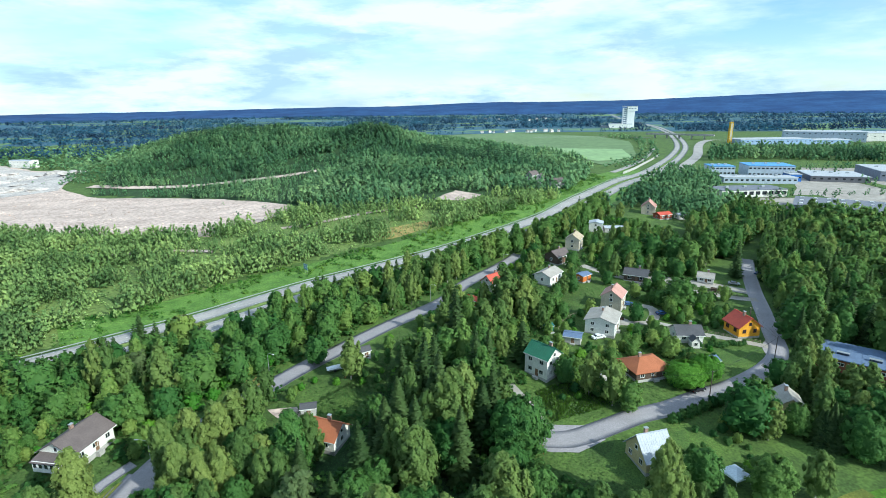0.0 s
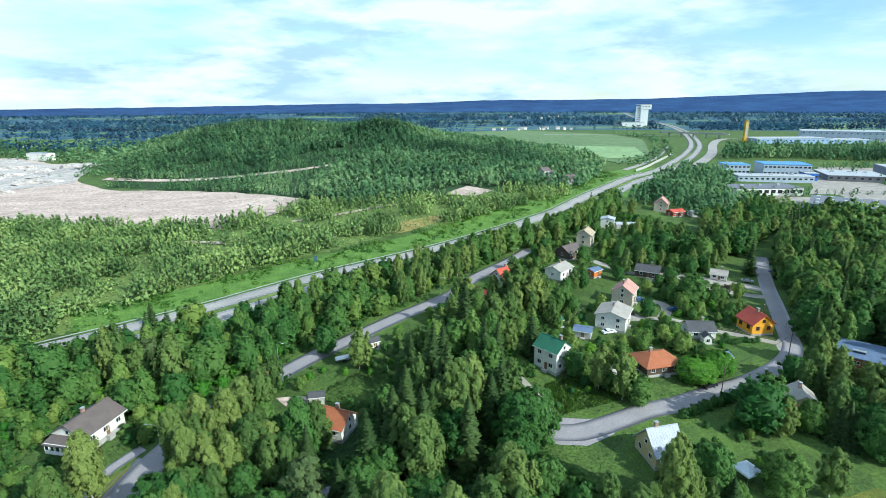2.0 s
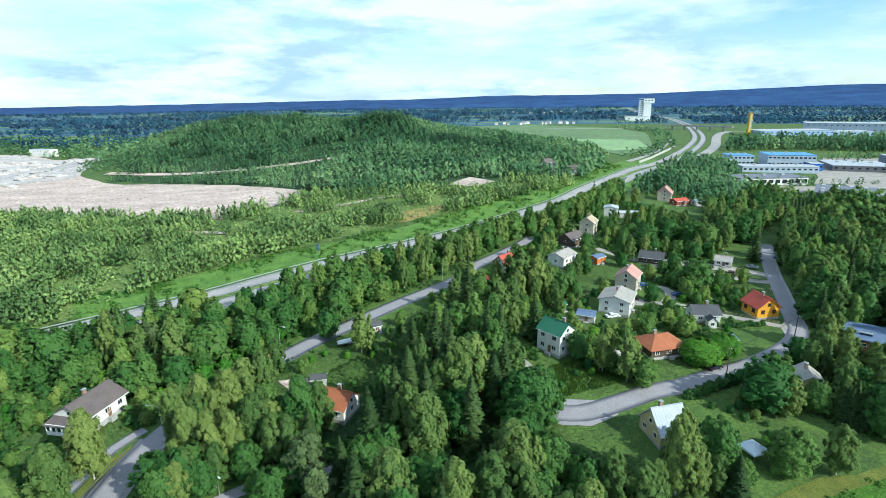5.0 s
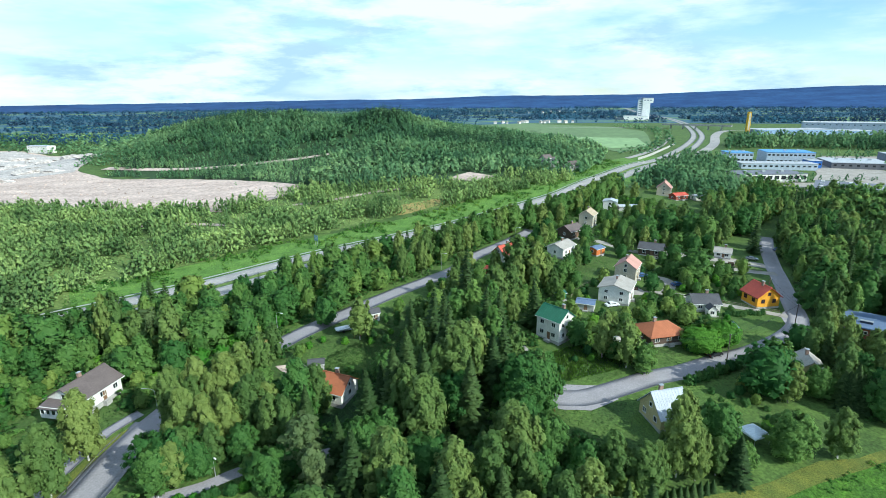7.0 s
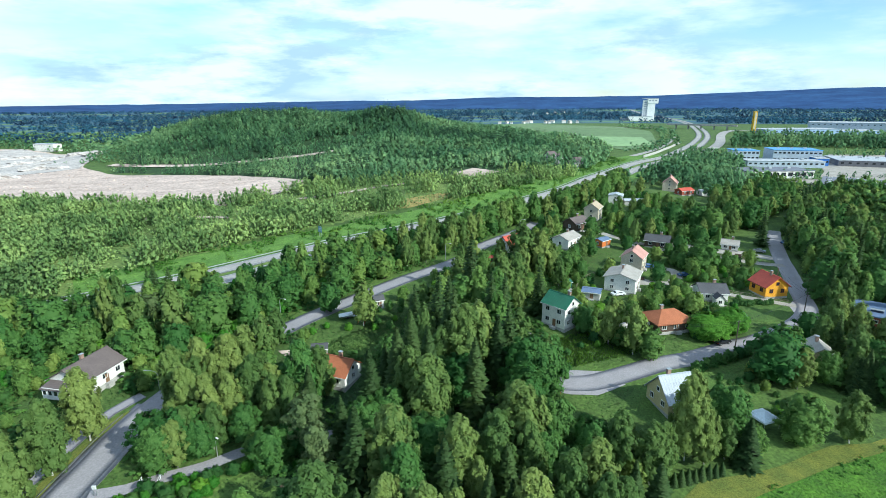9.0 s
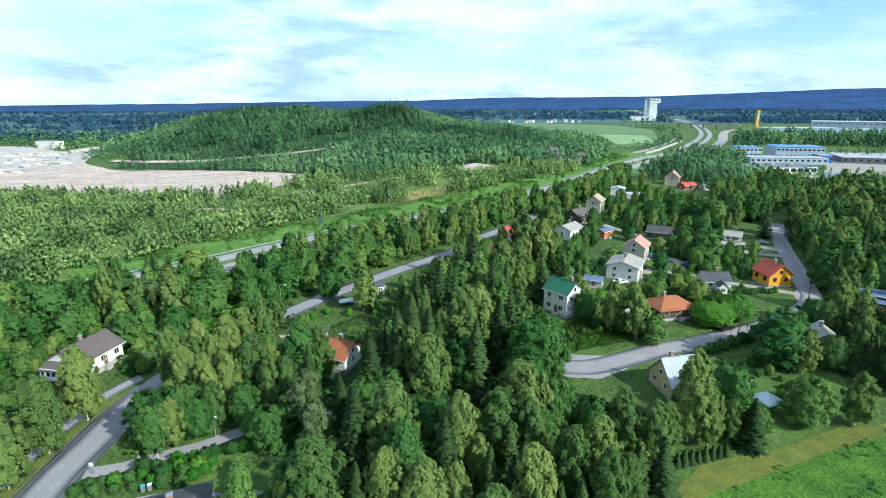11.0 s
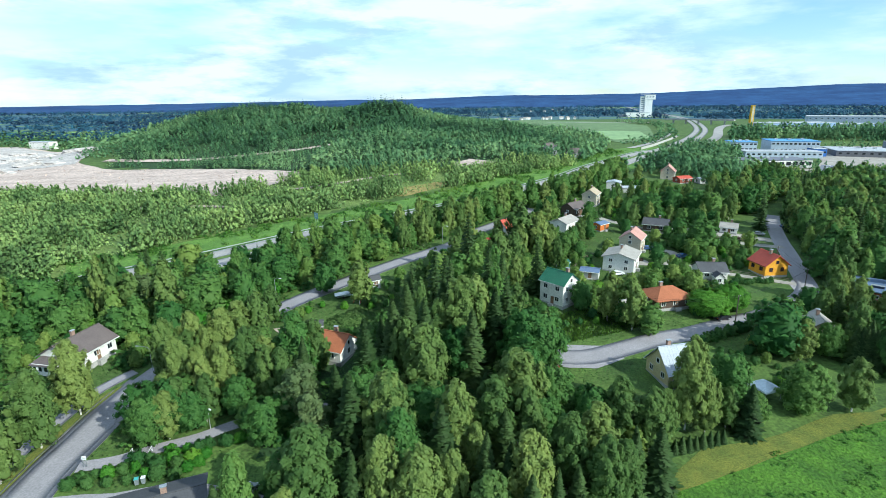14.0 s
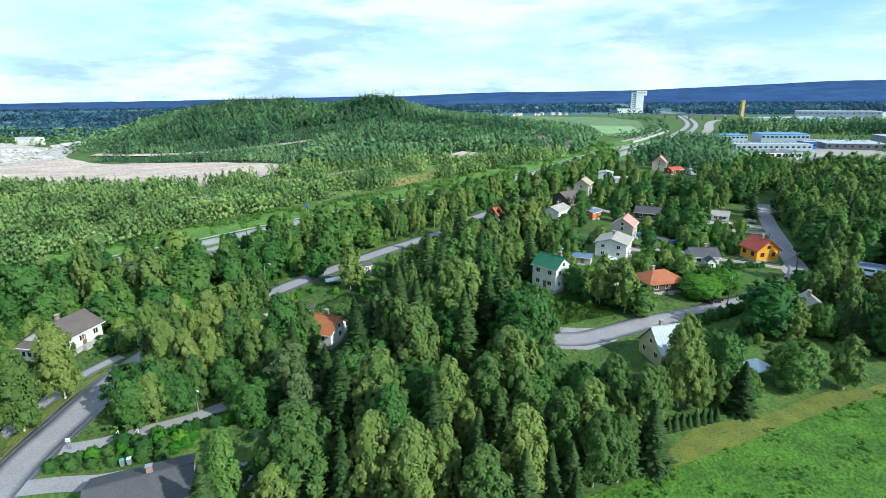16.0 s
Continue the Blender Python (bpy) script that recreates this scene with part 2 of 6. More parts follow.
def smooth_line(pts, step=3.0):
    """A curve through the plan points (Catmull-Rom), evenly stepped."""
    p = [Vector(q) for q in pts]
    p = [p[0] * 2 - p[1]] + p + [p[-1] * 2 - p[-2]]
    out = []
    for i in range(1, len(p) - 2):
        n = max(2, int((p[i + 1] - p[i]).length / step))
        for k in range(n):
            t = k / n
            out.append(0.5 * (2 * p[i] + (p[i + 1] - p[i - 1]) * t + (2 * p[i - 1] - 5 * p[i] + 4 * p[i + 1] - p[i + 2]) * t * t
                              + (3 * p[i] - p[i - 1] - 3 * p[i + 1] + p[i + 2]) * t ** 3))
    out.append(p[-2])
    return out


def ribbon(line, left, right, lift, thick=0.0, zfun=gz, cuts=4):
    """A strip along a plan line, from `left` to `right` metres off it, laid on the ground."""
    v, f = [], []
    rows = cuts + 1
    for i, c in enumerate(line):
        d = (line[min(i + 1, len(line) - 1)] - line[max(i - 1, 0)]).normalized()
        n = Vector((-d.y, d.x))
        for k in range(rows):
            q = c + n * (left + (right - left) * k / cuts)
            v.append((q.x, q.y, zfun(q.x, q.y) + lift))
    for i in range(len(line) - 1):
        for k in range(cuts):
            a = i * rows + k
            f.append((a, a + rows, a + rows + 1, a + 1))
    if thick:
        m = len(v)
        v += [(x, y, z - thick) for x, y, z in v]
        for i in range(len(line) - 1):
            for k in (0, cuts):
                a, b = i * rows + k, (i + 1) * rows + k
                f.append((a, b, b + m, a + m))
    return v, f


def patch(poly, step, lift):
    """A sheet over a plan outline, laid on the ground."""
    bm = bmesh.new()
    vs = [bm.verts.new((x, y, 0)) for x, y in poly]
    face = bm.faces.new(vs)
    if face.normal.z < 0:
        face.normal_flip()
    xs, ys = [p[0] for p in poly], [p[1] for p in poly]
    for axis, lo, hi in ((0, min(xs), max(xs)), (1, min(ys), max(ys))):
        n = int((hi - lo) / step)
        for i in range(1, n + 1):
            co, no = [0, 0, 0], [0, 0, 0]
            co[axis], no[axis] = lo + i * step, 1
            if co[axis] < hi:
                bmesh.ops.bisect_plane(bm, geom=bm.verts[:] + bm.edges[:] + bm.faces[:], plane_co=co, plane_no=no)
    bm.normal_update()
    for w in bm.verts:
        w.co.z = gz(w.co.x, w.co.y) + lift
    if sum(q.normal.z for q in bm.faces) < 0:
        bmesh.ops.reverse_faces(bm, faces=bm.faces[:])
    return bm


def ragged(poly, amount, step):
    """The outline with an uneven edge."""
    out = []
    for i, p in enumerate(poly):
        a, b = Vector(p), Vector(poly[(i + 1) % len(poly)])
        n = max(1, int((b - a).length / step))
        for k in range(n):
            q = a.lerp(b, k / n)
            w = noise.noise_vector((q.x / step / 2, q.y / step / 2, 3.1))
            out.append((q.x + w.x * amount, q.y + w.y * amount))
    return out


def lay(name, poly, mat, label, category, step=8, lift=0.06, rag=0.0, rag_step=6):
    bm = patch(ragged(poly, rag, rag_step) if rag else poly, step, lift)
    me = bpy.data.meshes.new(name)
    bm.to_mesh(me)
    bm.free()
    me.materials.append(M[mat])
    me.polygons.foreach_set("use_smooth", np.ones(len(me.polygons), bool))
    return structure(name, me, label, category)


def hazed_far_ground():
    # blue of the distance haze is mixed into these ground colours
    m = material("hazed_far_ground", (0.046, 0.112, 0.165), (0.033, 0.086, 0.138), 0.95, 90, 12)
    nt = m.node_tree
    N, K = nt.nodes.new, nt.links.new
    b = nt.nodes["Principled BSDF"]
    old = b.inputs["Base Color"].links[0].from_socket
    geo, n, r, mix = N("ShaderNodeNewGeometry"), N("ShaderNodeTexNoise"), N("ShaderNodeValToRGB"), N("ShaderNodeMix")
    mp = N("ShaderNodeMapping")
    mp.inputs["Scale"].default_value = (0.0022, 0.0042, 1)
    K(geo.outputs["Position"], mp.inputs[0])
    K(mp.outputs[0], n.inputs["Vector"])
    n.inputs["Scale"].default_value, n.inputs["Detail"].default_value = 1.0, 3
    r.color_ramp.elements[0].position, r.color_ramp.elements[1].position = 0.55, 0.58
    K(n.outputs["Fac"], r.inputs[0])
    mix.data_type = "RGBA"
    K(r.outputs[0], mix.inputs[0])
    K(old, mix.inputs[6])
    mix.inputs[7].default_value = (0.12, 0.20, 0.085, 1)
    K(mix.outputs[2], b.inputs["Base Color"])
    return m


M["hazed_far_ground"] = hazed_far_ground()

# ---- plan outlines ----
YOUNG = [(-420, 235), (-330, 170), (-200, 98), (-160, 124), (-126, 152), (-117, 170), (-103, 195), (-85, 216), (-67, 232), (-47, 249), (-21, 271), (8, 286), (35, 308), (60, 330), (88, 363), (60, 372), (-10, 345), (-60, 340), (-96, 352), (-112, 322), (-128, 312), (-130, 297), (-155, 300), (-212, 313), (-279, 332), (-430, 365)]
HILLSIDE = [(-100, 378), (-60, 345), (-10, 350), (60, 376), (88, 372), (138, 470), (160, 540), (170, 640), (110, 740), (0, 830), (-160, 900), (-330, 900), (-400, 860), (-415, 760), (-362, 640), (-350, 570), (-320, 496), (-212, 450), (-142, 412)]
EAST_WOOD = [(113, 146), (123, 168), (135, 194), (149, 222), (162, 246), (176, 268), (205, 300), (226, 306), (262, 284), (330, 230), (330, 140), (200, 60), (140, 95), (118, 120)]
GROVE = [(-34, 92), (-24, 118), (-8, 130), (14, 145), (22, 118), (20, 104), (26, 92), (30, 74), (8, 58), (-30, 60)]
QUARRY = [(-279, 332), (-212, 313), (-155, 300), (-130, 295), (-127, 316), (-112, 319), (-99, 348), (-103, 378), (-142, 411), (-213, 449), (-320, 488), (-376, 540), (-420, 640), (-560, 800), (-720, 900), (-900, 800), (-620, 520), (-430, 365)]
MEADOW = [(20, 63), (28, 66.5), (38, 70.5), (54, 77), (63, 80), (75, 85), (90, 90), (110, 92), (130, 70), (110, 20), (60, 0), (10, 30)]

HIGHWAY = smooth_line([(-150, 118), (-108, 149), (-81, 169.5), (-65, 184), (-46, 201), (-24, 217.5), (5, 240), (25, 258), (53, 285), (76, 313), (113, 376), (163, 457), (211, 519), (265, 606), (326, 711), (388, 834), (459, 1009), (559, 1281), (711, 1762), (880, 2510), (1199, 3661)], 5)
ROAD_A = smooth_line([(-62, 55), (-64, 70), (-63.5, 80), (-63, 90), (-60.5, 101), (-55, 114), (-44.5, 127.8), (-39, 135), (-27.5, 147.5), (-16, 160.5), (-5.5, 171.5), (4, 183), (12, 200), (28, 222), (40, 240)])
ROAD_C = smooth_line([(22, 106.5), (31, 106.3), (41, 110.5), (50.5, 115), (58.5, 117.5), (70.3, 123), (82, 128), (95, 136), (104, 145), (110, 158), (120.5, 182), (126, 195), (137, 218), (147, 236)])
BACK_LANE = smooth_line([(122, 186), (115.4, 188), (107.5, 192.3), (96.8, 198.2), (87.8, 204.2), (76, 214), (66, 226)])
DRIVE_1 = smooth_line([(103, 148.5), (93.6, 154), (84.5, 158.5), (77.8, 164), (72.9, 165.5), (63, 165)], 2)
DRIVE_2 = smooth_line([(73, 165.3), (77.6, 173), (78, 179), (71.7, 181.5)], 2)
FOOTPATH = smooth_line([(-60, 73.2), (-54.7, 74.6), (-49.8, 77.3), (-43.5, 80.1), (-38, 83.8), (-31.7, 86.1), (-24, 88), (-14, 92)], 2)
YARD_DRIVE = smooth_line([(-61, 65), (-55.3, 65.9), (-50.5, 66.2), (-46.2, 67.4), (-40.4, 68.5), (-34.1, 67.5), (-28, 66)], 2)
LANE_UP = smooth_line([(27, 109), (25, 114.5), (23.5, 119), (20, 127)], 2)
SIDEWALK = smooth_line([(-72.4, 58), (-72.2, 74), (-71.6, 80.2), (-71, 87.5), (-69.6, 95), (-66.2, 101)], 3)


def in_road(x, y, extra=1.0):
    for line, half in ROAD_LINES:
        q = Vector((x, y))
        for p in line[::2]:
            if (p - q).length_squared < (half + extra) ** 2:
                return True
    return False


ROAD_LINES = [(HIGHWAY, 13), (ROAD_A, 4.0), (ROAD_C, 3.4), (BACK_LANE, 2.6), (DRIVE_1, 1.8), (DRIVE_2, 2), (FOOTPATH, 1.4), (YARD_DRIVE, 1.8), (LANE_UP, 1.6), (SIDEWALK, 1.5)]
build_ground()
lay("quarry_floor", QUARRY, "sand", "bare pinkish sand and gravel quarry floor", "ground", 14, 0.35, 5, 16)
lay("quarry_stone", [(-376, 530), (-470, 500), (-640, 560), (-800, 780), (-720, 890), (-560, 790), (-430, 640), (-395, 585)], "pale_sand", "pale crushed stone storage ground beside the quarry", "ground", 16, 0.6, 8, 20)
lay("meadow", MEADOW, "meadow", "lush bright green unmown meadow", "meadow", 5, 0.05, 0.6, 4)
lay("mown_strip", [(34, 68.5), (43, 71.8), (57.4, 77.6), (68, 81.8), (79.4, 85.3), (88, 88.3), (87, 90.5), (79.7, 88), (72, 87.5), (60, 82.5), (54.5, 80.8), (43.5, 78.4), (37.5, 73.5)], "mown", "yellowish mown grass strip beside the meadow", "lawn", 4, 0.09, 0.3, 3)
for poly, label in (([(84, 146), (91, 151.5), (101, 147.5), (97, 141.5), (88, 137.5), (82, 139.5)], "neatly mown green garden lawn"),
                    ([(36, 98), (40, 93), (50, 90), (58, 96), (70, 106), (66, 112), (54, 108), (50, 96), (42, 107)], "mown lawn round the yellow gabled house"),
                    ([(66, 168), (73, 168.5), (75.5, 175), (70, 177.5), (66, 175)], "small lawn between gravel drives"),
                    ([(-36, 105), (-33, 117), (-24, 126), (-14, 122), (-16, 112)], "shaded garden lawn beside the orange-roofed house"),
                    ([(-44, 70), (-30, 76), (-22, 74), (-24, 68)], "shaded lawn behind the dark-roofed house"),
                    ([(30, 113), (44, 117.5), (52, 123), (46, 126), (34, 122)], "rough grass beside the lane")):
    lay("lawn", poly, "lawn", label, "lawn", 3, 0.05, 0.4, 3)
lay("field", [(-60, 1100), (-40, 1230), (170, 1300), (330, 1080), (345, 940), (270, 700), (190, 575), (168, 640), (130, 900)], "field", "wide level green field beyond the wooded hill", "field", 40, 0.5, 6, 40)
lay("crop_field", [(120, 820), (280, 790), (252, 665), (192, 620), (172, 660)], "field_pale", "pale green crop field", "field", 40, 0.9, 4, 30)
lay("bare_soil", [(-53, 131.5), (-47.5, 134), (-42, 127.6), (-46, 124.6)], "ochre", "bare sandy soil beside the road", "ground", 2, 0.08, 0.5, 2)
lay("drive", [(-42, 118.2), (-34.8, 118.8), (-31, 113), (-33.5, 111.6), (-38.5, 114.6)], "sand", "sandy drive to the orange-roofed house", "drive", 2, 0.09, 0.3, 2)
lay("dry_slope", [(-22, 268), (-6, 284), (6, 296), (-6, 300), (-26, 288), (-34, 276)], "ochre", "dry ochre patch of bare slope", "ground", 5, 0.12, 2, 4)
lay("clearing", [(-1, 356), (16, 390), (35, 368), (19, 348)], "sand", "bare clearing on the wooded hill", "ground", 6, 0.2, 2, 5)
for line, w, name, label in ((smooth_line([(-346, 536), (-281, 514), (-227, 504), (-169, 507), (-137, 512), (-110, 522)], 8), 5, "forest_track", "pale sandy track on the hillside"),
                             (smooth_line([(-90, 305), (-62.6, 316.8), (-46.6, 326.8), (-33, 332), (-10, 334)], 5), 2.5, "forest_track", "narrow sandy track through young wood"),
                             (smooth_line([(-170, 262), (-140, 266), (-112, 262)], 5), 2.2, "forest_track", "narrow sandy track through young wood")):
    structure(name, mesh_from(name, *ribbon(line, -w, w, 0.7 if w > 4 else 0.3), M["sand"], True), label, "track")

# ---- roads ----
def strip(name, line, a, b, lift, mat, label, category, thick=0.0, cuts=4):
    return structure(name, mesh_from(name, *ribbon(line, a, b, lift, thick, cuts=cuts), M[mat], True), label, category)


strip("verge", HIGHWAY[9:110], 9.5, 33, 0.10, "verge", "bright green grass bank beside the highway", "verge")
strip("verge", HIGHWAY[:110], -18, -9.5, 0.10, "verge", "green grass strip beside the highway", "verge")
strip("road", HIGHWAY, 1.6, 10, 0.32, "highway", "pale worn asphalt highway carriageway", "road", 0.2)
strip("road", HIGHWAY, -10, -1.6, 0.32, "highway", "pale worn asphalt highway carriageway", "road", 0.2)
strip("median", HIGHWAY[:150], -1.6, 1.6, 0.22, "scrub", "narrow grassy strip between carriageways", "verge")
for off in (2.3, 9.2, -2.3, -9.2):
    strip("road_marking", HIGHWAY[:130], off - 0.1, off + 0.1, 0.34, "paint", "white painted edge line", "marking", cuts=1)


def dashes(line, off, lift, run=2, gap=2, half=0.08, zfun=gz):
    v, f = [], []
    for i in range(0, len(line) - run, run + gap):
        a, b = ribbon(line[i:i + run + 1], off - half, off + half, lift, cuts=1)
        f += [tuple(k + len(v) for k in q) for q in b]
        v += a
    return v, f


for off in (5.8, -5.8):
    structure("road_marking", mesh_from("dashes", *dashes(HIGHWAY[:130], off, 0.34, 1, 2), M["paint"]), "dashed white lane line", "marking")
strip("road", ROAD_A, -3.1, 3.1, 0.10, "asphalt", "grey asphalt residential road with worn patches", "road", 0.1)
strip("road", ROAD_A[:14], -4.0, 4.1, 0.085, "asphalt", "widened asphalt stretch of the residential road", "road", 0.08)
strip("kerb", ROAD_A[:13], 4.1, 4.3, 0.24, "kerb", "pale stone kerb along the road", "kerb", 0.2, 1)
strip("pavement", SIDEWALK, -1.4, 1.4, 0.10, "asphalt", "narrow asphalt pavement beside the road", "pavement", 0.1)
strip("road", ROAD_C, -2.8, 2.8, 0.08, "asphalt", "grey asphalt village lane with dusty edges", "road", 0.08)
strip("road", BACK_LANE, -2.0, 2.0, 0.08, "gravel", "gravel lane between gardens", "road")
strip("drive", DRIVE_1, -1.4, 1.4, 0.09, "gravel", "gravel garden drive", "drive")
strip("drive", DRIVE_2, -1.8, 1.8, 0.10, "gravel", "gravel garden drive", "drive")
strip("footpath", FOOTPATH, -1.3, 1.3, 0.09, "asphalt", "narrow grey asphalt footpath", "path")
strip("drive", YARD_DRIVE, -1.6, 1.6, 0.09, "asphalt", "asphalt drive beside the dark-roofed house", "drive")
strip("drive", LANE_UP, -1.1, 1.1, 0.07, "gravel", "narrow gravel track up from the junction", "drive")
lay("junction", [(21, 103.4), (26, 101.8), (32, 102.2), (39, 106), (37, 111), (29, 111), (23, 111.5)], "asphalt", "widened asphalt turning place at the junction", "road", 4, 0.075, 0.5, 3)
lay("junction", [(98, 139), (104, 141), (109, 150), (106, 154), (101, 149)], "asphalt", "widened asphalt corner of the lanes", "road", 4, 0.075, 0.3, 3)
lay("traffic_island", [(-67.6, 60), (-67.8, 79.5), (-67.2, 86), (-65.6, 96), (-67.9, 93), (-69.2, 86), (-69.8, 79.5), (-70.4, 60)], "mown", "dry grass strip between pavement and road", "verge", 3, 0.14)
lay("yard", [(60, 163), (66, 163), (66, 168), (62, 172), (58, 168)], "gravel", "gravel yard between two houses", "yard", 3, 0.07, 0.4, 3)
lay("yard", [(80, 200), (92, 207), (112, 198), (122, 192), (124, 198), (112, 206), (95, 214), (82, 209)], "gravel", "stony gravel yard beside the back lane", "yard", 4, 0.06, 0.6, 3)
lay("yard", [(136, 205), (141, 203), (150, 214), (146, 220), (139, 216)], "gravel", "gravel parking space beside the lane", "yard", 3, 0.07, 0.3, 3)


def guard_rail():
    line = [p for p in HIGHWAY[2:100]]
    v, f = ribbon(line, 10.4, 10.46, 0.98, 0.32, cuts=1)
    rail = structure("guard_rail", mesh_from("guard_rail", v, f, M["steel"]), "long galvanised steel guard rail beside the highway", "guard rail")
    post = box_mesh("post", (0.1, 0.1, 0.8), M["steel"])
    for i in range(0, len(line) - 1, 2):
        d = (line[i + 1] - line[i]).normalized()
        q = line[i] + Vector((-d.y, d.x)) * 10.53
        o = new("post", post)
        o.parent, o.location = rail, (q.x, q.y, gz(q.x, q.y) + 0.35)


def box_bm(bm, size, at=(0, 0, 0), rot=0.0, bevel=0.0):
    r = bmesh.ops.create_cube(bm, size=1, matrix=Matrix.Translation(at) @ Matrix.Rotation(rot, 4, "Z") @ Matrix.Diagonal((*size, 1)))
    if bevel:
        edges = list({e for w in r["verts"] for e in w.link_edges})
        bmesh.ops.bevel(bm, geom=edges, offset=bevel, segments=1, affect="EDGES")
    return r["verts"]


def box_mesh(name, size, mat, at=(0, 0, 0)):
    bm = bmesh.new()
    box_bm(bm, size, at)
    me = bpy.data.meshes.new(name)
    bm.to_mesh(me)
    bm.free()
    me.materials.append(mat)
    return me


def part(name, bm, mat, parent, label=""):
    me = bpy.data.meshes.new(name)
    bm.to_mesh(me)
    bm.free()
    me.materials.append(mat)
    ob = new(name, me)
    ob.parent = parent
    return tagged(ob, label)


def box_part(name, size, at, mat, parent, label="", bevel=0.0, rot=0.0):
    bm = bmesh.new()
    box_bm(bm, size, at, rot, bevel)
    return part(name, bm, mat, parent, label)


def tube(bm, a, b, r1, r2, n=6):
    a, b = Vector(a), Vector(b)
    m = Matrix.Translation((a + b) / 2) @ (b - a).to_track_quat("Z", "Y").to_matrix().to_4x4()
    bmesh.ops.create_cone(bm, cap_ends=True, segments=n, radius1=r1, radius2=r2, depth=(b - a).length, matrix=m)


guard_rail()
structure("noise_barrier", mesh_from("noise_barrier", *ribbon(smooth_line([(184, 512), (212, 556), (236, 597), (262, 640), (296, 697)], 6), -0.2, 0.2, 2.4, 2.4, cuts=1), M["kerb"]), "pale noise barrier beside the highway", "barrier")

# ---- trees ----
rng = np.random.default_rng(7)


def leaf_mesh(name, v, f, nr, mat):
    """nr: rounded normal of each point and, fourth, its tone between dark and light."""
    me = bpy.data.meshes.new(name)
    me.vertices.add(len(v))
    me.vertices.foreach_set("co", np.ascontiguousarray(v, np.float32).ravel())
    me.loops.add(len(f) * 3)
    me.loops.foreach_set("vertex_index", np.ascontiguousarray(f, np.int32).ravel())
    me.polygons.add(len(f))
    me.polygons.foreach_set("loop_start", np.arange(len(f), dtype=np.int32) * 3)
    at = me.attributes.new("bulge", "FLOAT_VECTOR", "POINT")
    at.data.foreach_set("vector", np.ascontiguousarray(nr[:, :3], np.float32).ravel())
    at = me.attributes.new("tone", "FLOAT", "POINT")
    at.data.foreach_set("value", np.ascontiguousarray(nr[:, 3], np.float32))
    me.materials.append(mat)
    me.update(calc_edges=True)
    return me


def profile(kind, u):
    """Height and half width of a crown one metre high, u from its foot to its top."""
    if kind == "birch":
        return 0.15 + 0.83 * u, 0.235 * max(0.0, 1 - abs((u - 0.38) / 0.64) ** 2.2) ** 0.75
    if kind == "aspen":
        return 0.08 + 0.90 * u, 0.27 * min(1, (u + 0.22) / 0.45) ** 0.8 * max(0.0, 1 - max(0, u - 0.32) / 0.74) ** 0.65
    if kind == "pine":
        return 0.34 + 0.62 * u, 0.25 * math.sin(math.pi * (0.2 + 0.72 * u)) ** 0.7
    if kind == "willow":
        return 0.08 + 0.88 * u, 0.52 * math.sin(math.pi * (0.16 + 0.78 * u)) ** 0.55
    if kind == "bush":
        return 0.02 + 0.90 * u, 0.58 * math.sin(math.pi * (0.26 + 0.68 * u)) ** 0.6
    return 0.10 + 0.88 * u, 0.40 * math.sin(math.pi * (0.16 + 0.76 * u)) ** 0.7


LOBE = {"birch": (0.062, 1.6), "aspen": (0.078, 1.9), "pine": (0.085, 0.7), "willow": (0.12, 0.85), "bush": (0.21, 0.8), "broadleaf": (0.092, 0.95)}


def crown_lobes(kind, n, grow=1.0):
    """The boughs of a crown as soft lumps: centre, half sizes, outward way."""
    base, tall = LOBE[kind]
    lean = rng.uniform(-0.05, 0.05, 2)
    rows = []
    for i in range(n):
        u = ((i + 0.5) / n) ** 0.92
        z, w = profile(kind, u)
        ang = i * 2.39996 + rng.uniform(-0.6, 0.6)
        r = base * grow * rng.uniform(0.72, 1.28) * (1 - 0.42 * u)
        reach = max(0.0, w - r * 0.55) * (rng.uniform(0.66, 1.12) if i % 6 else rng.uniform(0.0, 0.5))
        c = (math.cos(ang) * reach + lean[0] * u, math.sin(ang) * reach + lean[1] * u, min(z + rng.uniform(-0.03, 0.03), 1.0 - r * 0.8))
        rows.append((*c, r, r, r * tall, math.cos(ang) * reach / max(w, 0.03), math.sin(ang) * reach / max(w, 0.03), 0.15 + 0.9 * (u - 0.35)))
    return np.array(rows)


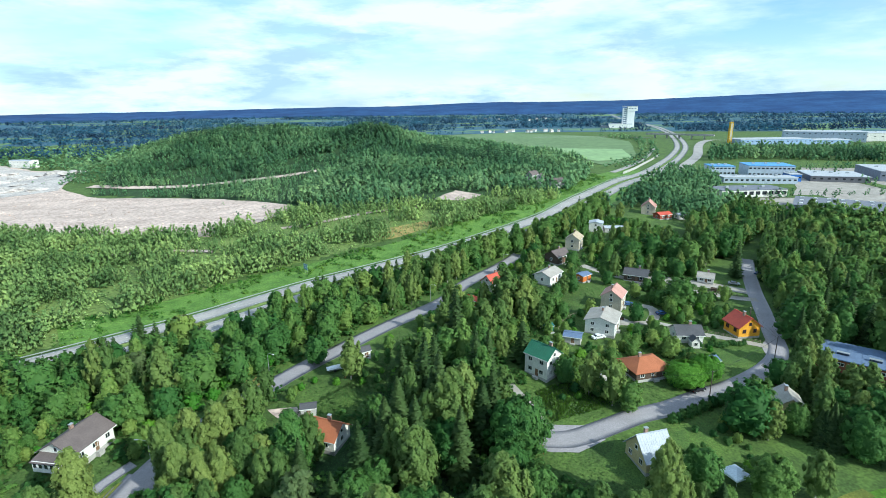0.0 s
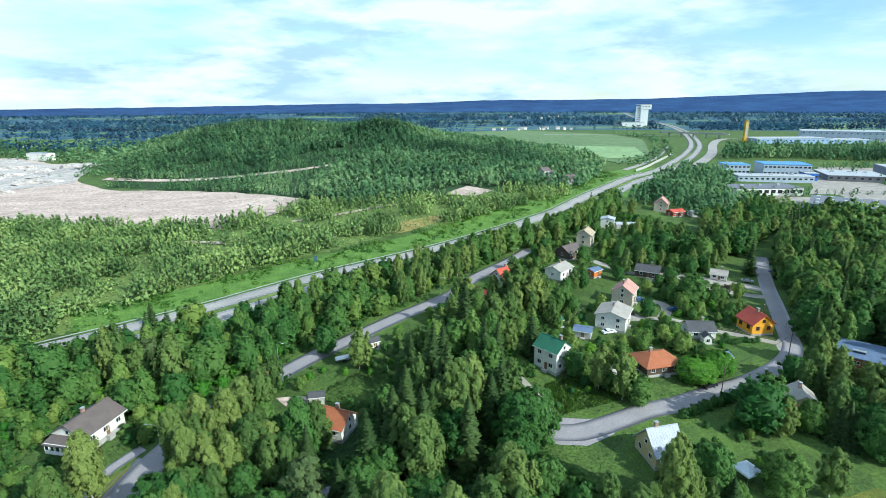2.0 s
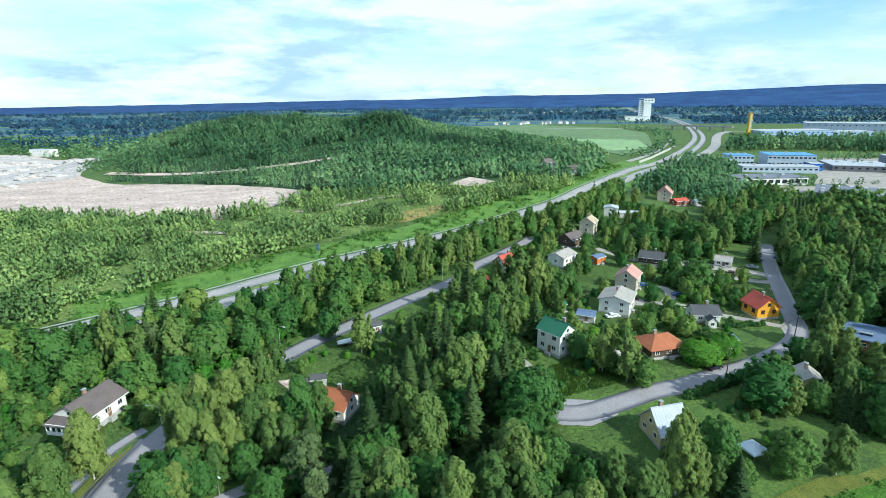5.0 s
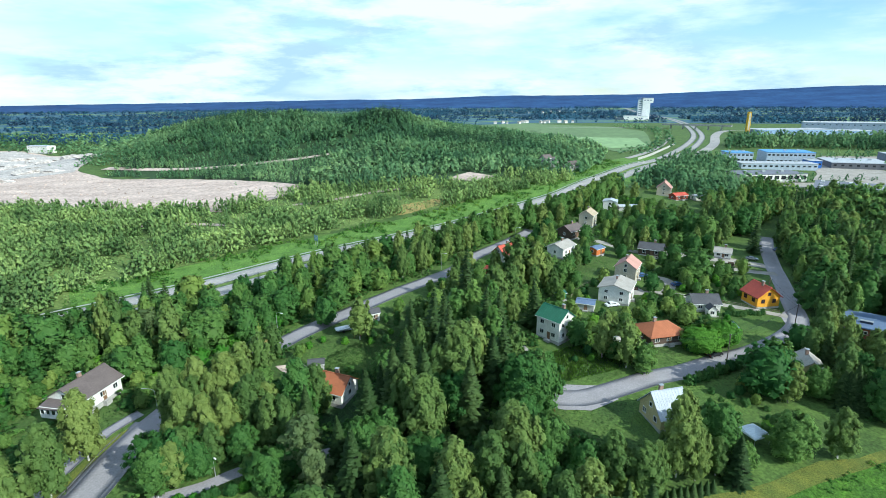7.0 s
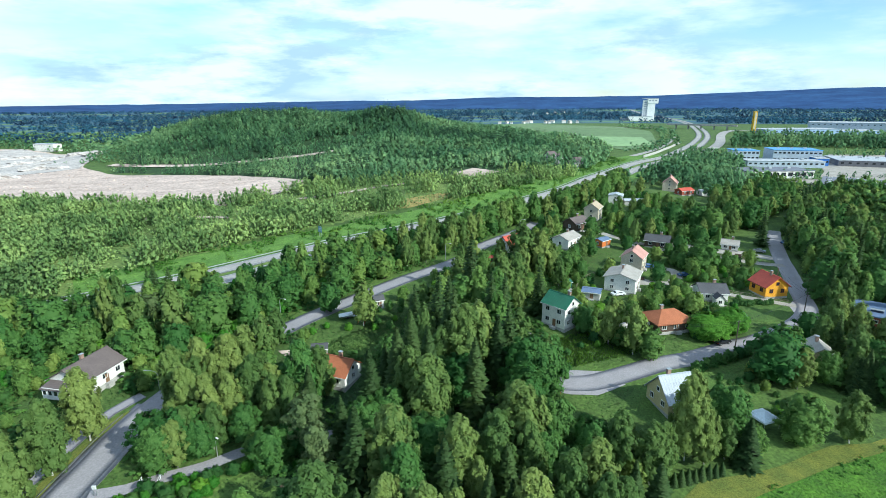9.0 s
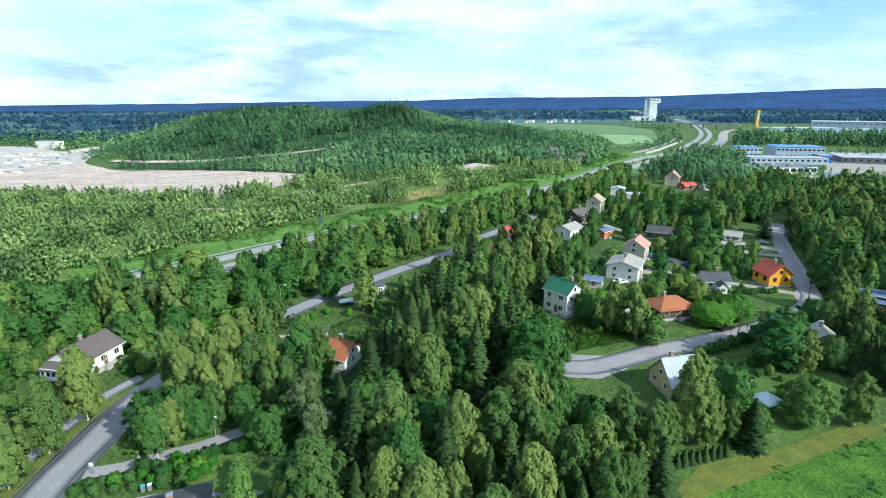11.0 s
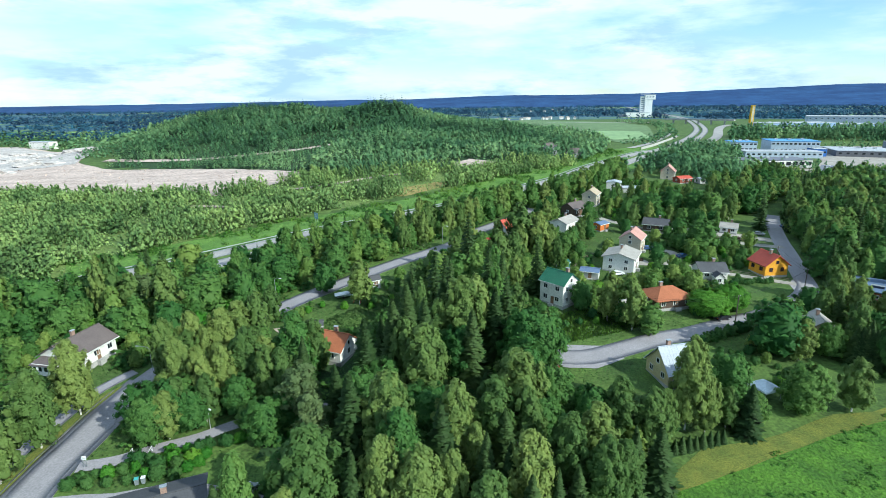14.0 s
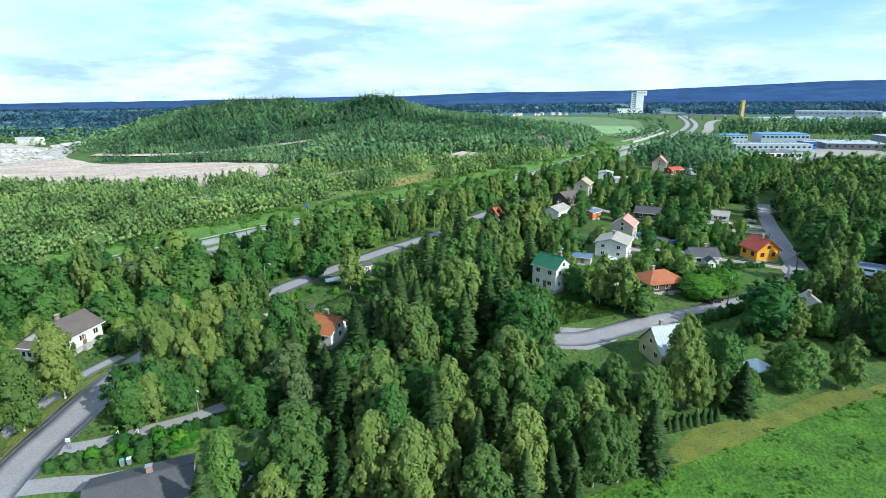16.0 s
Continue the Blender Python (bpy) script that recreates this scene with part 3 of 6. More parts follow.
def lobe_arrays(lobes, per, size, droop=0.0, fine=True, shell=0.74):
    """Leaf sprays on the lumps and a heart of darker tone in each. Returns points, faces, normals with tone."""
    n = len(lobes)
    tone = rng.uniform(0.0, 1.0, n)
    c, r, o = lobes[:, :3], lobes[:, 3:6], lobes[:, 6:9]
    d = rng.normal(0, 1, (n * per, 3)) + np.repeat(o, per, 0) * 0.7 + [0, 0, 0.25]
    d /= np.linalg.norm(d, axis=1, keepdims=True)
    p = np.repeat(c, per, 0) + d * np.repeat(r, per, 0) * rng.uniform(0.70, 1.10, (n * per, 1))
    m = d * 0.62 + np.repeat(o, per, 0) * 0.7 + [0, 0, 0.30] + rng.normal(0, 0.30, (n * per, 3))
    m /= np.linalg.norm(m, axis=1, keepdims=True)
    a = rng.normal(0, 1, (n * per, 3)) - [0, 0, droop]
    a -= m * (a * m).sum(1, keepdims=True)
    a /= np.linalg.norm(a, axis=1, keepdims=True)
    b = np.cross(a, m)
    s = size * rng.uniform(0.6, 1.3, (n * per, 1))
    v = np.stack([p - a * s - b * s * 0.6, p - a * s * 0.6 + b * s * 0.8, p + a * s * 1.2], 1).reshape(-1, 3)
    t = np.clip(np.repeat(tone, per) * 0.7 + rng.uniform(0, 0.3, n * per), 0, 1)
    nr = np.repeat(np.concatenate([m, t[:, None]], 1), 3, 0)
    leaf = v, np.arange(n * per * 3).reshape(-1, 3), nr
    bm = bmesh.new()
    if fine:
        bmesh.ops.create_icosphere(bm, subdivisions=1, radius=1)
    else:
        bmesh.ops.create_cone(bm, cap_ends=False, segments=4, radius1=1, radius2=0, depth=1, matrix=Matrix.Translation((0, 0, 0.5)))
        bmesh.ops.create_cone(bm, cap_ends=False, segments=4, radius1=0, radius2=1, depth=1, matrix=Matrix.Translation((0, 0, -0.5)))
    bmesh.ops.triangulate(bm, faces=bm.faces[:])
    bm.verts.index_update()
    unit = np.array([w.co[:] for w in bm.verts])
    tri = np.array([[w.index for w in q.verts] for q in bm.faces])
    bm.free()
    k = len(unit)
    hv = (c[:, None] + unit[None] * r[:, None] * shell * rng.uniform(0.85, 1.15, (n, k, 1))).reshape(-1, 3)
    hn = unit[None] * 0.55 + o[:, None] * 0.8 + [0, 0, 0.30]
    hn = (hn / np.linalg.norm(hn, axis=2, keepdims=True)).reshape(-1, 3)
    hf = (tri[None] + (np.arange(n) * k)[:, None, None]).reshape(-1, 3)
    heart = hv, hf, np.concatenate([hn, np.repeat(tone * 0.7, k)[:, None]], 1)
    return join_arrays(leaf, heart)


def crown_heart(kind, k, per, size, droop):
    """The closed inner foliage behind the boughs: a lumpy body under a skin of leaf sprays."""
    v, f, nr, rows, cols = [], [], [], 7, 8
    for i in range(rows):
        u = 0.04 + 0.80 * i / (rows - 1)
        z, w = profile(kind, u)
        for j in range(cols):
            a = 6.2832 * (j + 0.5 * (i % 2)) / cols
            r = max(w, 0.02) * k * rng.uniform(0.75, 1.1)
            v.append((math.cos(a) * r, math.sin(a) * r, z + rng.uniform(-0.3, 0.3) / rows))
            m = Vector((math.cos(a), math.sin(a), 0.35 + 1.1 * (u - 0.4))).normalized()
            # the body keeps to the darker 0.6 of the tones
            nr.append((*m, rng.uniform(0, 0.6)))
    for i in range(rows - 1):
        for j in range(cols):
            a, b = i * cols + j, i * cols + (j + 1) % cols
            f += [(a, b, b + cols), (a, b + cols, a + cols)]
    top = (rows - 1) * cols
    f += [(top, top + j, top + j + 1) for j in range(1, cols - 1)]
    body = np.array(v), np.array(f), np.array(nr)
    us, an = rng.uniform(0.02, 0.97, per), rng.uniform(0, 6.2832, per)
    zw = np.array([profile(kind, u) for u in us])
    r = zw[:, 1] * k * rng.uniform(0.98, 1.28, per)
    p = np.stack([np.cos(an) * r, np.sin(an) * r, zw[:, 0] + rng.normal(0, 0.012, per)], 1)
    m = np.stack([np.cos(an), np.sin(an), 0.35 + 1.2 * (us - 0.4)], 1) + rng.normal(0, 0.35, (per, 3))
    m /= np.linalg.norm(m, axis=1, keepdims=True)
    a = rng.normal(0, 1, (per, 3)) - [0, 0, droop]
    a -= m * (a * m).sum(1, keepdims=True)
    a /= np.linalg.norm(a, axis=1, keepdims=True)
    b, s = np.cross(a, m), size * 1.15 * rng.uniform(0.6, 1.3, (per, 1))
    lv = np.stack([p - a * s - b * s * 0.6, p - a * s * 0.6 + b * s * 0.8, p + a * s * 1.2], 1).reshape(-1, 3)
    skin = lv, np.arange(per * 3).reshape(-1, 3), np.repeat(np.concatenate([m, rng.uniform(0, 1, (per, 1))], 1), 3, 0)
    return join_arrays(body, skin)


def join_arrays(a, b):
    return np.concatenate([a[0], b[0]]), np.concatenate([a[1], b[1] + len(a[0])]), np.concatenate([a[2], b[2]])


def spruce_arrays(levels, arms, tips, wide=1.0):
    """Whorls of drooping boughs on a tree one metre high."""
    v, f, nr = [], [], []
    for i in range(levels):
        u = i / (levels - 1)
        z = 0.05 + 0.93 * u
        reach = (0.185 * (1 - u) ** 0.85 + 0.012) * wide
        for k in range(arms):
            a = 6.2832 * (k + rng.uniform(-0.35, 0.35)) / arms + i * 0.9
            L = reach * rng.uniform(0.7, 1.22)
            d, s = np.array([math.cos(a), math.sin(a), 0]), np.array([-math.sin(a), math.cos(a), 0])
            base = np.array([0, 0, z + rng.uniform(-0.01, 0.01)])
            bough = rng.uniform(0, 0.6)
            for t in range(tips):
                q = (t + 0.6) / tips
                c = base + d * L * q + np.array([0, 0, -0.34 * L * q + 0.012])
                wid = (0.026 + 0.034 * (1 - u)) * (1.2 - 0.55 * q) * (1 if tips > 1 else 1.6)
                n0 = len(v)
                tip = c + d * L * 0.42 + np.array([0, 0, -0.10 * L])
                v += [c - d * L * 0.30 + s * 0, c + s * wid + [0, 0, -0.024], tip, c - s * wid + [0, 0, -0.024]]
                f += [(n0, n0 + 2, n0 + 1), (n0, n0 + 3, n0 + 2)]
                m = d * 0.85 + np.array([0, 0, 0.42]) + rng.normal(0, 0.25, 3)
                m /= np.linalg.norm(m)
                nr += [(*m, bough + rng.uniform(0, 0.4))] * 4
    return np.array(v), np.array(f), np.array(nr)


def trunk_bm(kind):
    """One tapered, slightly bent stem; open-crowned kinds carry three limbs."""
    bm = bmesh.new()
    r0 = {"birch": 0.011, "aspen": 0.012, "spruce": 0.011, "broadleaf": 0.017, "willow": 0.022, "pine": 0.013, "bush": 0.02, "garden": 0.02}[kind]
    tall, rings, spine = (0.95 if kind != "bush" else 0.5), [], []
    for i in range(7):
        c = Vector((rng.uniform(-0.012, 0.012), rng.uniform(-0.012, 0.012), -0.02 + tall * i / 6))
        spine.append(c)
        r = r0 * (1.25 if i == 0 else 1 - 0.15 * i)
        rings.append([bm.verts.new(c + Vector((math.cos(k * 1.0472) * r, math.sin(k * 1.0472) * r, 0))) for k in range(6)])
    for a, b in zip(rings[:-1], rings[1:]):
        for k in range(6):
            bm.faces.new((a[k], a[(k + 1) % 6], b[(k + 1) % 6], b[k]))
    bm.faces.new(rings[-1])
    if kind not in ("spruce", "bush"):
        for i in range(3):
            a = i * 2.1
            p = spine[2 + i]
            tube(bm, p, p + Vector((math.cos(a) * 0.13, math.sin(a) * 0.13, 0.13)), r0 * 0.42, r0 * 0.12, 4)
    return bm


# lumps, leaf sprays a lump, spray size, droop: trees seen near, then farther off
CROWNS = {
    "aspen": ((60, 36, 0.018, 0.4), (32, 16, 0.031, 0.4)),
    "birch": ((76, 40, 0.0165, 0.9), (38, 17, 0.028, 0.8)), "broadleaf": ((84, 36, 0.019, 0.2), (42, 16, 0.033, 0.2)),
    "willow": ((90, 90, 0.026, 0.5), (60, 40, 0.034, 0.5)), "pine": ((34, 54, 0.018, -0.3), (22, 24, 0.028, -0.3)),
    "bush": ((22, 32, 0.052, 0.1), (13, 15, 0.082, 0.1)), "garden": ((48, 32, 0.028, 0.1), (26, 16, 0.044, 0.1)),
}


def tree(kind, name, label, category, leaf_mat, bark_mat, near=False):
    root = tagged(new(name), label, category)
    part("trunk", trunk_bm(kind), M[bark_mat], root)
    if kind == "spruce":
        v, f, nr = spruce_arrays(34, 12, 4) if near else spruce_arrays(20, 9, 2)
    else:
        n, per, size, droop = CROWNS[kind][0 if near else 1]
        sort = "broadleaf" if kind == "garden" else kind
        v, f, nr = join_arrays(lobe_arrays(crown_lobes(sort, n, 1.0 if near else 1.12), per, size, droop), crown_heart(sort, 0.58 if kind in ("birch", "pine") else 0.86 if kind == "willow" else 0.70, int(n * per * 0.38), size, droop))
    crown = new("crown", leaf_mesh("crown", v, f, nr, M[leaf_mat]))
    crown.parent = root
    return root


def plant(kinds, x, y, h, w=1.0, group=""):
    src = kinds[int(rng.integers(len(kinds)))]
    m = Matrix.Translation((x, y, gz(x, y) - 0.05)) @ Matrix.Rotation(rng.uniform(0, 6.28), 4, "Z") @ Matrix.Rotation(rng.normal(0, 0.02), 4, "X") @ Matrix.Diagonal((h * w, h * w, h, 1))
    if src.get("used"):
        ob = copy_thing(src, m @ Matrix.Diagonal([1 / c for c in src.scale] + [1]))
    else:
        src.matrix_basis = m
        src["used"] = 1
        ob = src
    if group:
        ob["group"] = group
    return ob


SORTS = {
    "birch": ("birch", "birch", "tall birch with white trunk and drooping light green leaves", "tree", "birch", "birch_bark"),
    "spruce": ("spruce", "spruce", "dark green pointed spruce with drooping boughs", "tree", "spruce", "bark"),
    "broadleaf": ("broadleaf", "broadleaf_tree", "rounded deciduous tree with dense mid-green leaves", "tree", "broadleaf", "bark"),
    "aspen": ("aspen", "aspen", "tall aspen with full mid-green crown", "tree", "aspen", "bark"),
    "pine": ("pine", "pine", "brownish green pine with open crown", "tree", "pine", "bark"),
    "willow": ("willow", "willow", "clipped round bright green willow beside the lane", "tree", "willow", "bark"),
    "garden": ("garden", "garden_tree", "low rounded garden tree with dense green leaves", "tree", "garden", "bark"),
    "bush": ("bush", "bush", "low leafy green garden bush", "bush", "hedge", "bark"),
    "light_bush": ("bush", "bush", "low yellow-green leafy bush", "bush", "weeds", "bark"),
}
KIND = {}
BIRCH_1 = [(-69.1, 77.7, 15, 1), (-68.4, 86.6, 15, 1), (-69.4, 69.4, 15, 1), (42.7, 83.5, 18, 0.8), (75.9, 88.2, 11, 1.1), (-88.2, 126.4, 17, 0.7), (-85.7, 127.1, 17, 0.7), (-79.1, 124.7, 13, 1), (-67.5, 119.1, 18, 0.9), (-52.1, 99.8, 14, 1), (-46.7, 101.0, 14, 1), (-34.3, 89.7, 12, 1), (-27.4, 99.4, 12, 1.2), (-42.9, 121.2, 10, 1), (-9.5, 75.5, 16, 1.2), (-19.3, 62.4, 16, 1.4), (-55.2, 94.6, 15, 0.9), (3.1, 104.1, 19, 1.1), (6.9, 109.7, 17, 1), (-3.3, 88.5, 17, 1.1), (13.1, 80.3, 17, 1.2), (-8.9, 74.7, 16, 1), (1.8, 73.8, 16, 1), (-3.5, 59.7, 15, 1.1)]
BIRCH_2 = [(12.2, 63.4, 15, 1), (23.7, 72.6, 13, 1.1), (29.6, 79.2, 13, 1), (34.4, 77.8, 12, 1.1), (44.7, 118.5, 13, 1), (39.9, 122.7, 13, 1), (104.3, 136.2, 13, 0.9), (24.0, 166.7, 18, 1.2), (29.2, 164.4, 16, 1), (16.1, 148.3, 14, 1.1), (-22.8, 130.3, 12, 1.2), (-10.5, 181.7, 12, 1)]
SPRUCE_1 = [(6.3, 150.4, 19, 1), (-3.2, 117.9, 20, 1), (0.7, 111.7, 20, 1), (-8.0, 102.4, 19, 1), (-10.3, 97.0, 18, 1), (-4.2, 97.3, 18, 1), (10.3, 104.8, 17, 1), (13.2, 110.3, 17, 1), (-15.0, 91.1, 17, 1), (-18.9, 82.8, 13, 0.9), (9.4, 65.3, 12, 0.9), (5.8, 66.2, 13, 0.9), (1.0, 65.0, 12, 1), (32.9, 69.8, 11, 1.3), (53.3, 82.5, 10, 1.2), (-0.5, 107.3, 18, 1), (5.2, 95.0, 17, 1), (10.5, 126.3, 17, 1), (83.6, 298.5, 15, 1.1), (127.3, 211.5, 17, 0.9), (24.9, 136.9, 15, 1.1), (-50.0, 175.1, 8, 1.2), (-44.4, 168.4, 8, 1.2), (-61.5, 165.0, 7, 0.8)]
SPRUCE_2 = [(-95.6, 160.8, 9, 1.2), (-76.8, 151.9, 9, 1.2), (87.3, 104.2, 9, 1.2), (88.0, 103.7, 9, 1.2), (88.6, 103.2, 9, 1.2), (89.3, 102.7, 9, 1.2), (90.0, 102.2, 9, 1.2), (90.7, 101.7, 9, 1.2), (91.3, 101.2, 9, 1.2)]
PINE_1 = [(-25.9, 82.8, 13, 1.2), (-22.0, 77.0, 12, 1), (-81.4, 134.4, 9, 1.3)]
BROADLEAF_1 = [(-103.2, 131.1, 10, 1), (-120.3, 135.8, 9, 1.2), (-62.4, 129.1, 11, 1.3), (-56.5, 136.5, 9, 1.1), (-52.4, 140.5, 9, 1.1), (-48.2, 85.3, 9, 1), (-51.0, 78.9, 9, 1), (-38.4, 86.8, 8, 1), (-102.5, 118.4, 7, 1), (66.6, 88.4, 10, 1.15), (73.2, 108.4, 13, 1.2), (52.8, 89.1, 12, 1), (84.3, 107.2, 8, 1), (92.2, 127.3, 8, 1.1), (34.7, 128.3, 8, 1), (48.1, 117.2, 8, 1.1), (19.4, 101.4, 14, 1.1), (16.4, 101.0, 14, 1), (68.5, 166.6, 7, 1), (96.9, 179.5, 6, 1), (15.8, 153.0, 9, 1), (88.0, 178.9, 12, 1.2), (87.7, 226.0, 12, 1.2), (113.3, 224.4, 13, 1.1)]
BROADLEAF_2 = [(136.4, 238.5, 13, 1), (127.1, 237.5, 13, 1), (100.7, 234.5, 13, 1), (108.4, 229.6, 13, 1), (53.0, 192.6, 7, 1), (44.6, 183.1, 7, 1), (-32.9, 149.7, 10, 1.1), (-33.7, 138.6, 9, 1), (-31, 79.6, 8.5, 1.1), (-27.5, 83.5, 9, 1), (-35, 82, 5, 1.1)]
WILLOW_1 = [(67.4, 128.5, 6.5, 1.5), (74.8, 131.7, 6.5, 1.3)]

TAKEN = []


def put(kind, x, y, h, w=1.0):
    TAKEN.append((x, y, h))
    key = (kind, y < 108 or kind == "willow")
    if key not in KIND:
        KIND[key] = []
    if len(KIND[key]) < 4:
        KIND[key].append(tree(*SORTS[kind], key[1]))
        return plant(KIND[key][-1:], x, y, h, w)
    return plant(KIND[key], x, y, h, w)


for kind, lists in (("birch", (BIRCH_1, BIRCH_2)), ("spruce", (SPRUCE_1, SPRUCE_2)), ("pine", (PINE_1,)), ("broadleaf", (BROADLEAF_1, BROADLEAF_2)), ("willow", (WILLOW_1,))):
    for rows in lists:
        for x, y, h, w in rows:
            put(kind, x, y, h, w)

# plots kept clear: houses, lawns and yards as (x, y, radius)
CLEAR = [(-80, 104, 9), (46.5, 99.5, 8), (-25, 107, 7), (29.5, 132, 6), (58.5, 134, 7.5), (99.7, 158, 6.5), (54.5, 160, 8), (64.5, 179, 7.5), (46, 204, 7.5), (24, 195, 6), (15, 178, 4),
         (119, 136, 9), (87, 115, 5), (80, 155, 5.5), (43, 151, 4), (62.5, 93, 3), (-41, 63, 7), (149, 220, 5), (112, 206, 5), (84, 208, 6), (69, 252, 7), (92, 281, 9), (137, 325, 11), (56, 230, 6), (61, 207, 4),
         (92, 145, 6), (70, 172, 5), (36, 96, 5), (60, 101, 7), (50, 112, 4), (-28, 120, 6), (-28, 135, 5), (-33, 72, 7), (99, 202, 8), (82, 190, 5), (45, 178, 5), (38, 92, 4), (-20, 118, 5), (20, 96, 3), (63, 144, 3), (118, 168, 3), (-88, 98, 5), (-60, 108, 4), (7.5, 88.5, 4), (25, 72, 3), (85, 100, 6), (-57.5, 79, 4), (-57.5, 87, 4), (-56.5, 95, 3.5), (-54, 103, 3), (112, 128, 7), (118, 124, 8), (126, 127, 7), (62, 88, 4), (84, 106, 5)]

for a, b, r in list(CLEAR[:25]):
    d = math.hypot(a, b)
    CLEAR.append((a - a / d * r * 1.15, b - b / d * r * 1.15, r * 0.7))


def free(x, y, gap):
    if in_road(x, y, 0.6 + gap * 0.3):
        return False
    if any((x - a) ** 2 + (y - b) ** 2 < (r + gap * 0.4) ** 2 for a, b, r in CLEAR):
        return False
    if inside(x, y, MEADOW):
        return False
    return all((x - a) ** 2 + (y - b) ** 2 > gap * gap for a, b, h in TAKEN)


# open gardens along the near side of the road, with low growth only
LOW_STRIP = [(-46, 120), (-38, 108), (-20, 116), (-4, 138), (4, 152), (-4, 172), (-16, 162), (-39, 137)]


def scatter(poly, count, gap, mix, tries=30):
    xs, ys = [p[0] for p in poly], [p[1] for p in poly]
    for i in range(count * tries):
        if count <= 0:
            break
        x, y = rng.uniform(min(xs), max(xs)), rng.uniform(min(ys), max(ys))
        if inside(x, y, poly) and free(x, y, gap):
            kind, lo, hi = mix[int(rng.integers(len(mix)))]
            tall = rng.uniform(lo, hi)
            if inside(x, y, LOW_STRIP) and tall > 4.5:
                kind, tall = "garden", rng.uniform(2.5, 4.5)
            put(kind, round(x, 1), round(y, 1), tall, rng.uniform(0.85, 1.2))
            count -= 1


B, S, D, U, LB, G = "birch", "spruce", "broadleaf", "bush", "light_bush", "garden"
scatter(GROVE, 46, 3.1, [(S, 12, 17), (B, 12, 16), (D, 9, 13), (D, 8, 12), ("aspen", 11, 15)])
scatter([(-62, 78), (-40, 84), (-26, 92), (-38, 108), (-44, 116), (-54, 106), (-57, 92)], 26, 3.0, [(B, 9, 13), (D, 6, 10), (B, 10, 14)])
scatter([(-140, 112), (-84, 118), (-72, 112), (-58, 121), (-46, 136), (-30, 153), (-16, 168), (-22, 190), (-40, 186), (-66, 163), (-92, 145), (-140, 132)], 150, 2.9, [(D, 7, 11), (G, 5, 8), ("aspen", 8, 12), (S, 6, 9), (LB, 3, 4.5), (G, 4, 6)])
scatter([(-16, 168), (0, 186), (20, 215), (34, 240), (24, 244), (-2, 222), (-26, 202)], 48, 3.2, [(D, 5, 9), (B, 9, 13), (G, 5, 8)])
scatter([(-150, 60), (-78, 62), (-76, 96), (-92, 108), (-100, 118), (-150, 120)], 95, 2.8, [(G, 3, 5), (U, 1.6, 3), (U, 2, 3.5), (LB, 2, 3.5), (G, 3, 5)])
scatter([(4, 160), (10, 180), (40, 232), (66, 300), (100, 330), (120, 300), (124, 240), (112, 212), (66, 222), (50, 190), (34, 160)], 120, 3.6, [(B, 8, 12), ("aspen", 6, 9), (G, 4, 7), (G, 3, 6), (D, 5, 9), (LB, 2, 3.5)])
scatter([(30, 120), (36, 150), (50, 172), (80, 196), (110, 186), (98, 160), (84, 142), (60, 124)], 130, 2.3, [(G, 3, 5.5), (U, 1.8, 3), (G, 4, 6.5), (LB, 1.8, 3), (U, 1.5, 2.5)])
scatter([(4, 135), (36, 140), (46, 176), (30, 190), (8, 178)], 38, 3.0, [(B, 9, 13), (D, 6, 9), (G, 4, 7), (G, 3, 5)])
scatter([(70, 196), (112, 190), (118, 220), (70, 226)], 24, 3.0, [(D, 5, 8), (B, 8, 11), (G, 3, 5)])
scatter([(110, 148), (118, 168), (130, 194), (144, 222), (160, 246), (176, 268), (205, 300), (226, 304), (230, 292), (214, 280), (190, 245), (172, 205), (160, 170), (150, 130), (124, 118), (118, 122)], 230, 3.9, [("aspen", 12, 16), (D, 10, 14), (S, 12, 17), (B, 13, 17), ("aspen", 10, 14)])
scatter([(126, 222), (146, 238), (160, 258), (176, 276), (205, 310), (200, 340), (165, 302), (150, 296), (128, 262), (118, 236)], 60, 3.8, [("aspen", 11, 15), (D, 9, 13), (B, 10, 14)])
scatter([(100, 120), (118, 122), (112, 140), (104, 134)], 10, 3.0, [(G, 4, 7), (B, 8, 11)])
scatter([(84, 98), (100, 92), (118, 96), (116, 118), (98, 130), (84, 118), (76, 118), (70, 110)], 34, 3.0, [(D, 7, 12), (S, 8, 12), (B, 9, 13)])
scatter([(-114, 90), (-98, 118), (-66, 122), (-62, 110), (-70, 97), (-74, 93), (-92, 88)], 46, 2.1, [(U, 1.8, 3.2), (LB, 1.8, 3.2), (G, 3, 5)])
scatter([(30, 84), (60, 86), (72, 100), (70, 112), (50, 106), (40, 108)], 22, 2.4, [(U, 1.2, 2.4), (LB, 1.2, 2.2), (G, 2.5, 4)])
scatter([(30, 76), (44, 82), (56, 84), (66, 90), (58, 92), (42, 90), (34, 86)], 18, 2.8, [(G, 5, 8), (B, 8, 12), (U, 2, 3)])
scatter([(-30, 52), (6, 52), (34, 68), (28, 80), (-10, 70), (-30, 64)], 26, 3.2, [(B, 10, 14), (S, 8, 12), (D, 5, 8)])
scatter([(-60, 68), (-38, 72), (-26, 80), (-30, 82), (-54, 74)], 40, 1.6, [(U, 1.6, 2.6), (LB, 1.5, 2.4)])
scatter([(-58, 76), (-50, 79), (-40, 85), (-42, 92), (-57, 90)], 14, 2.2, [(G, 3, 6), (U, 1.5, 2.4), (B, 7, 10)])
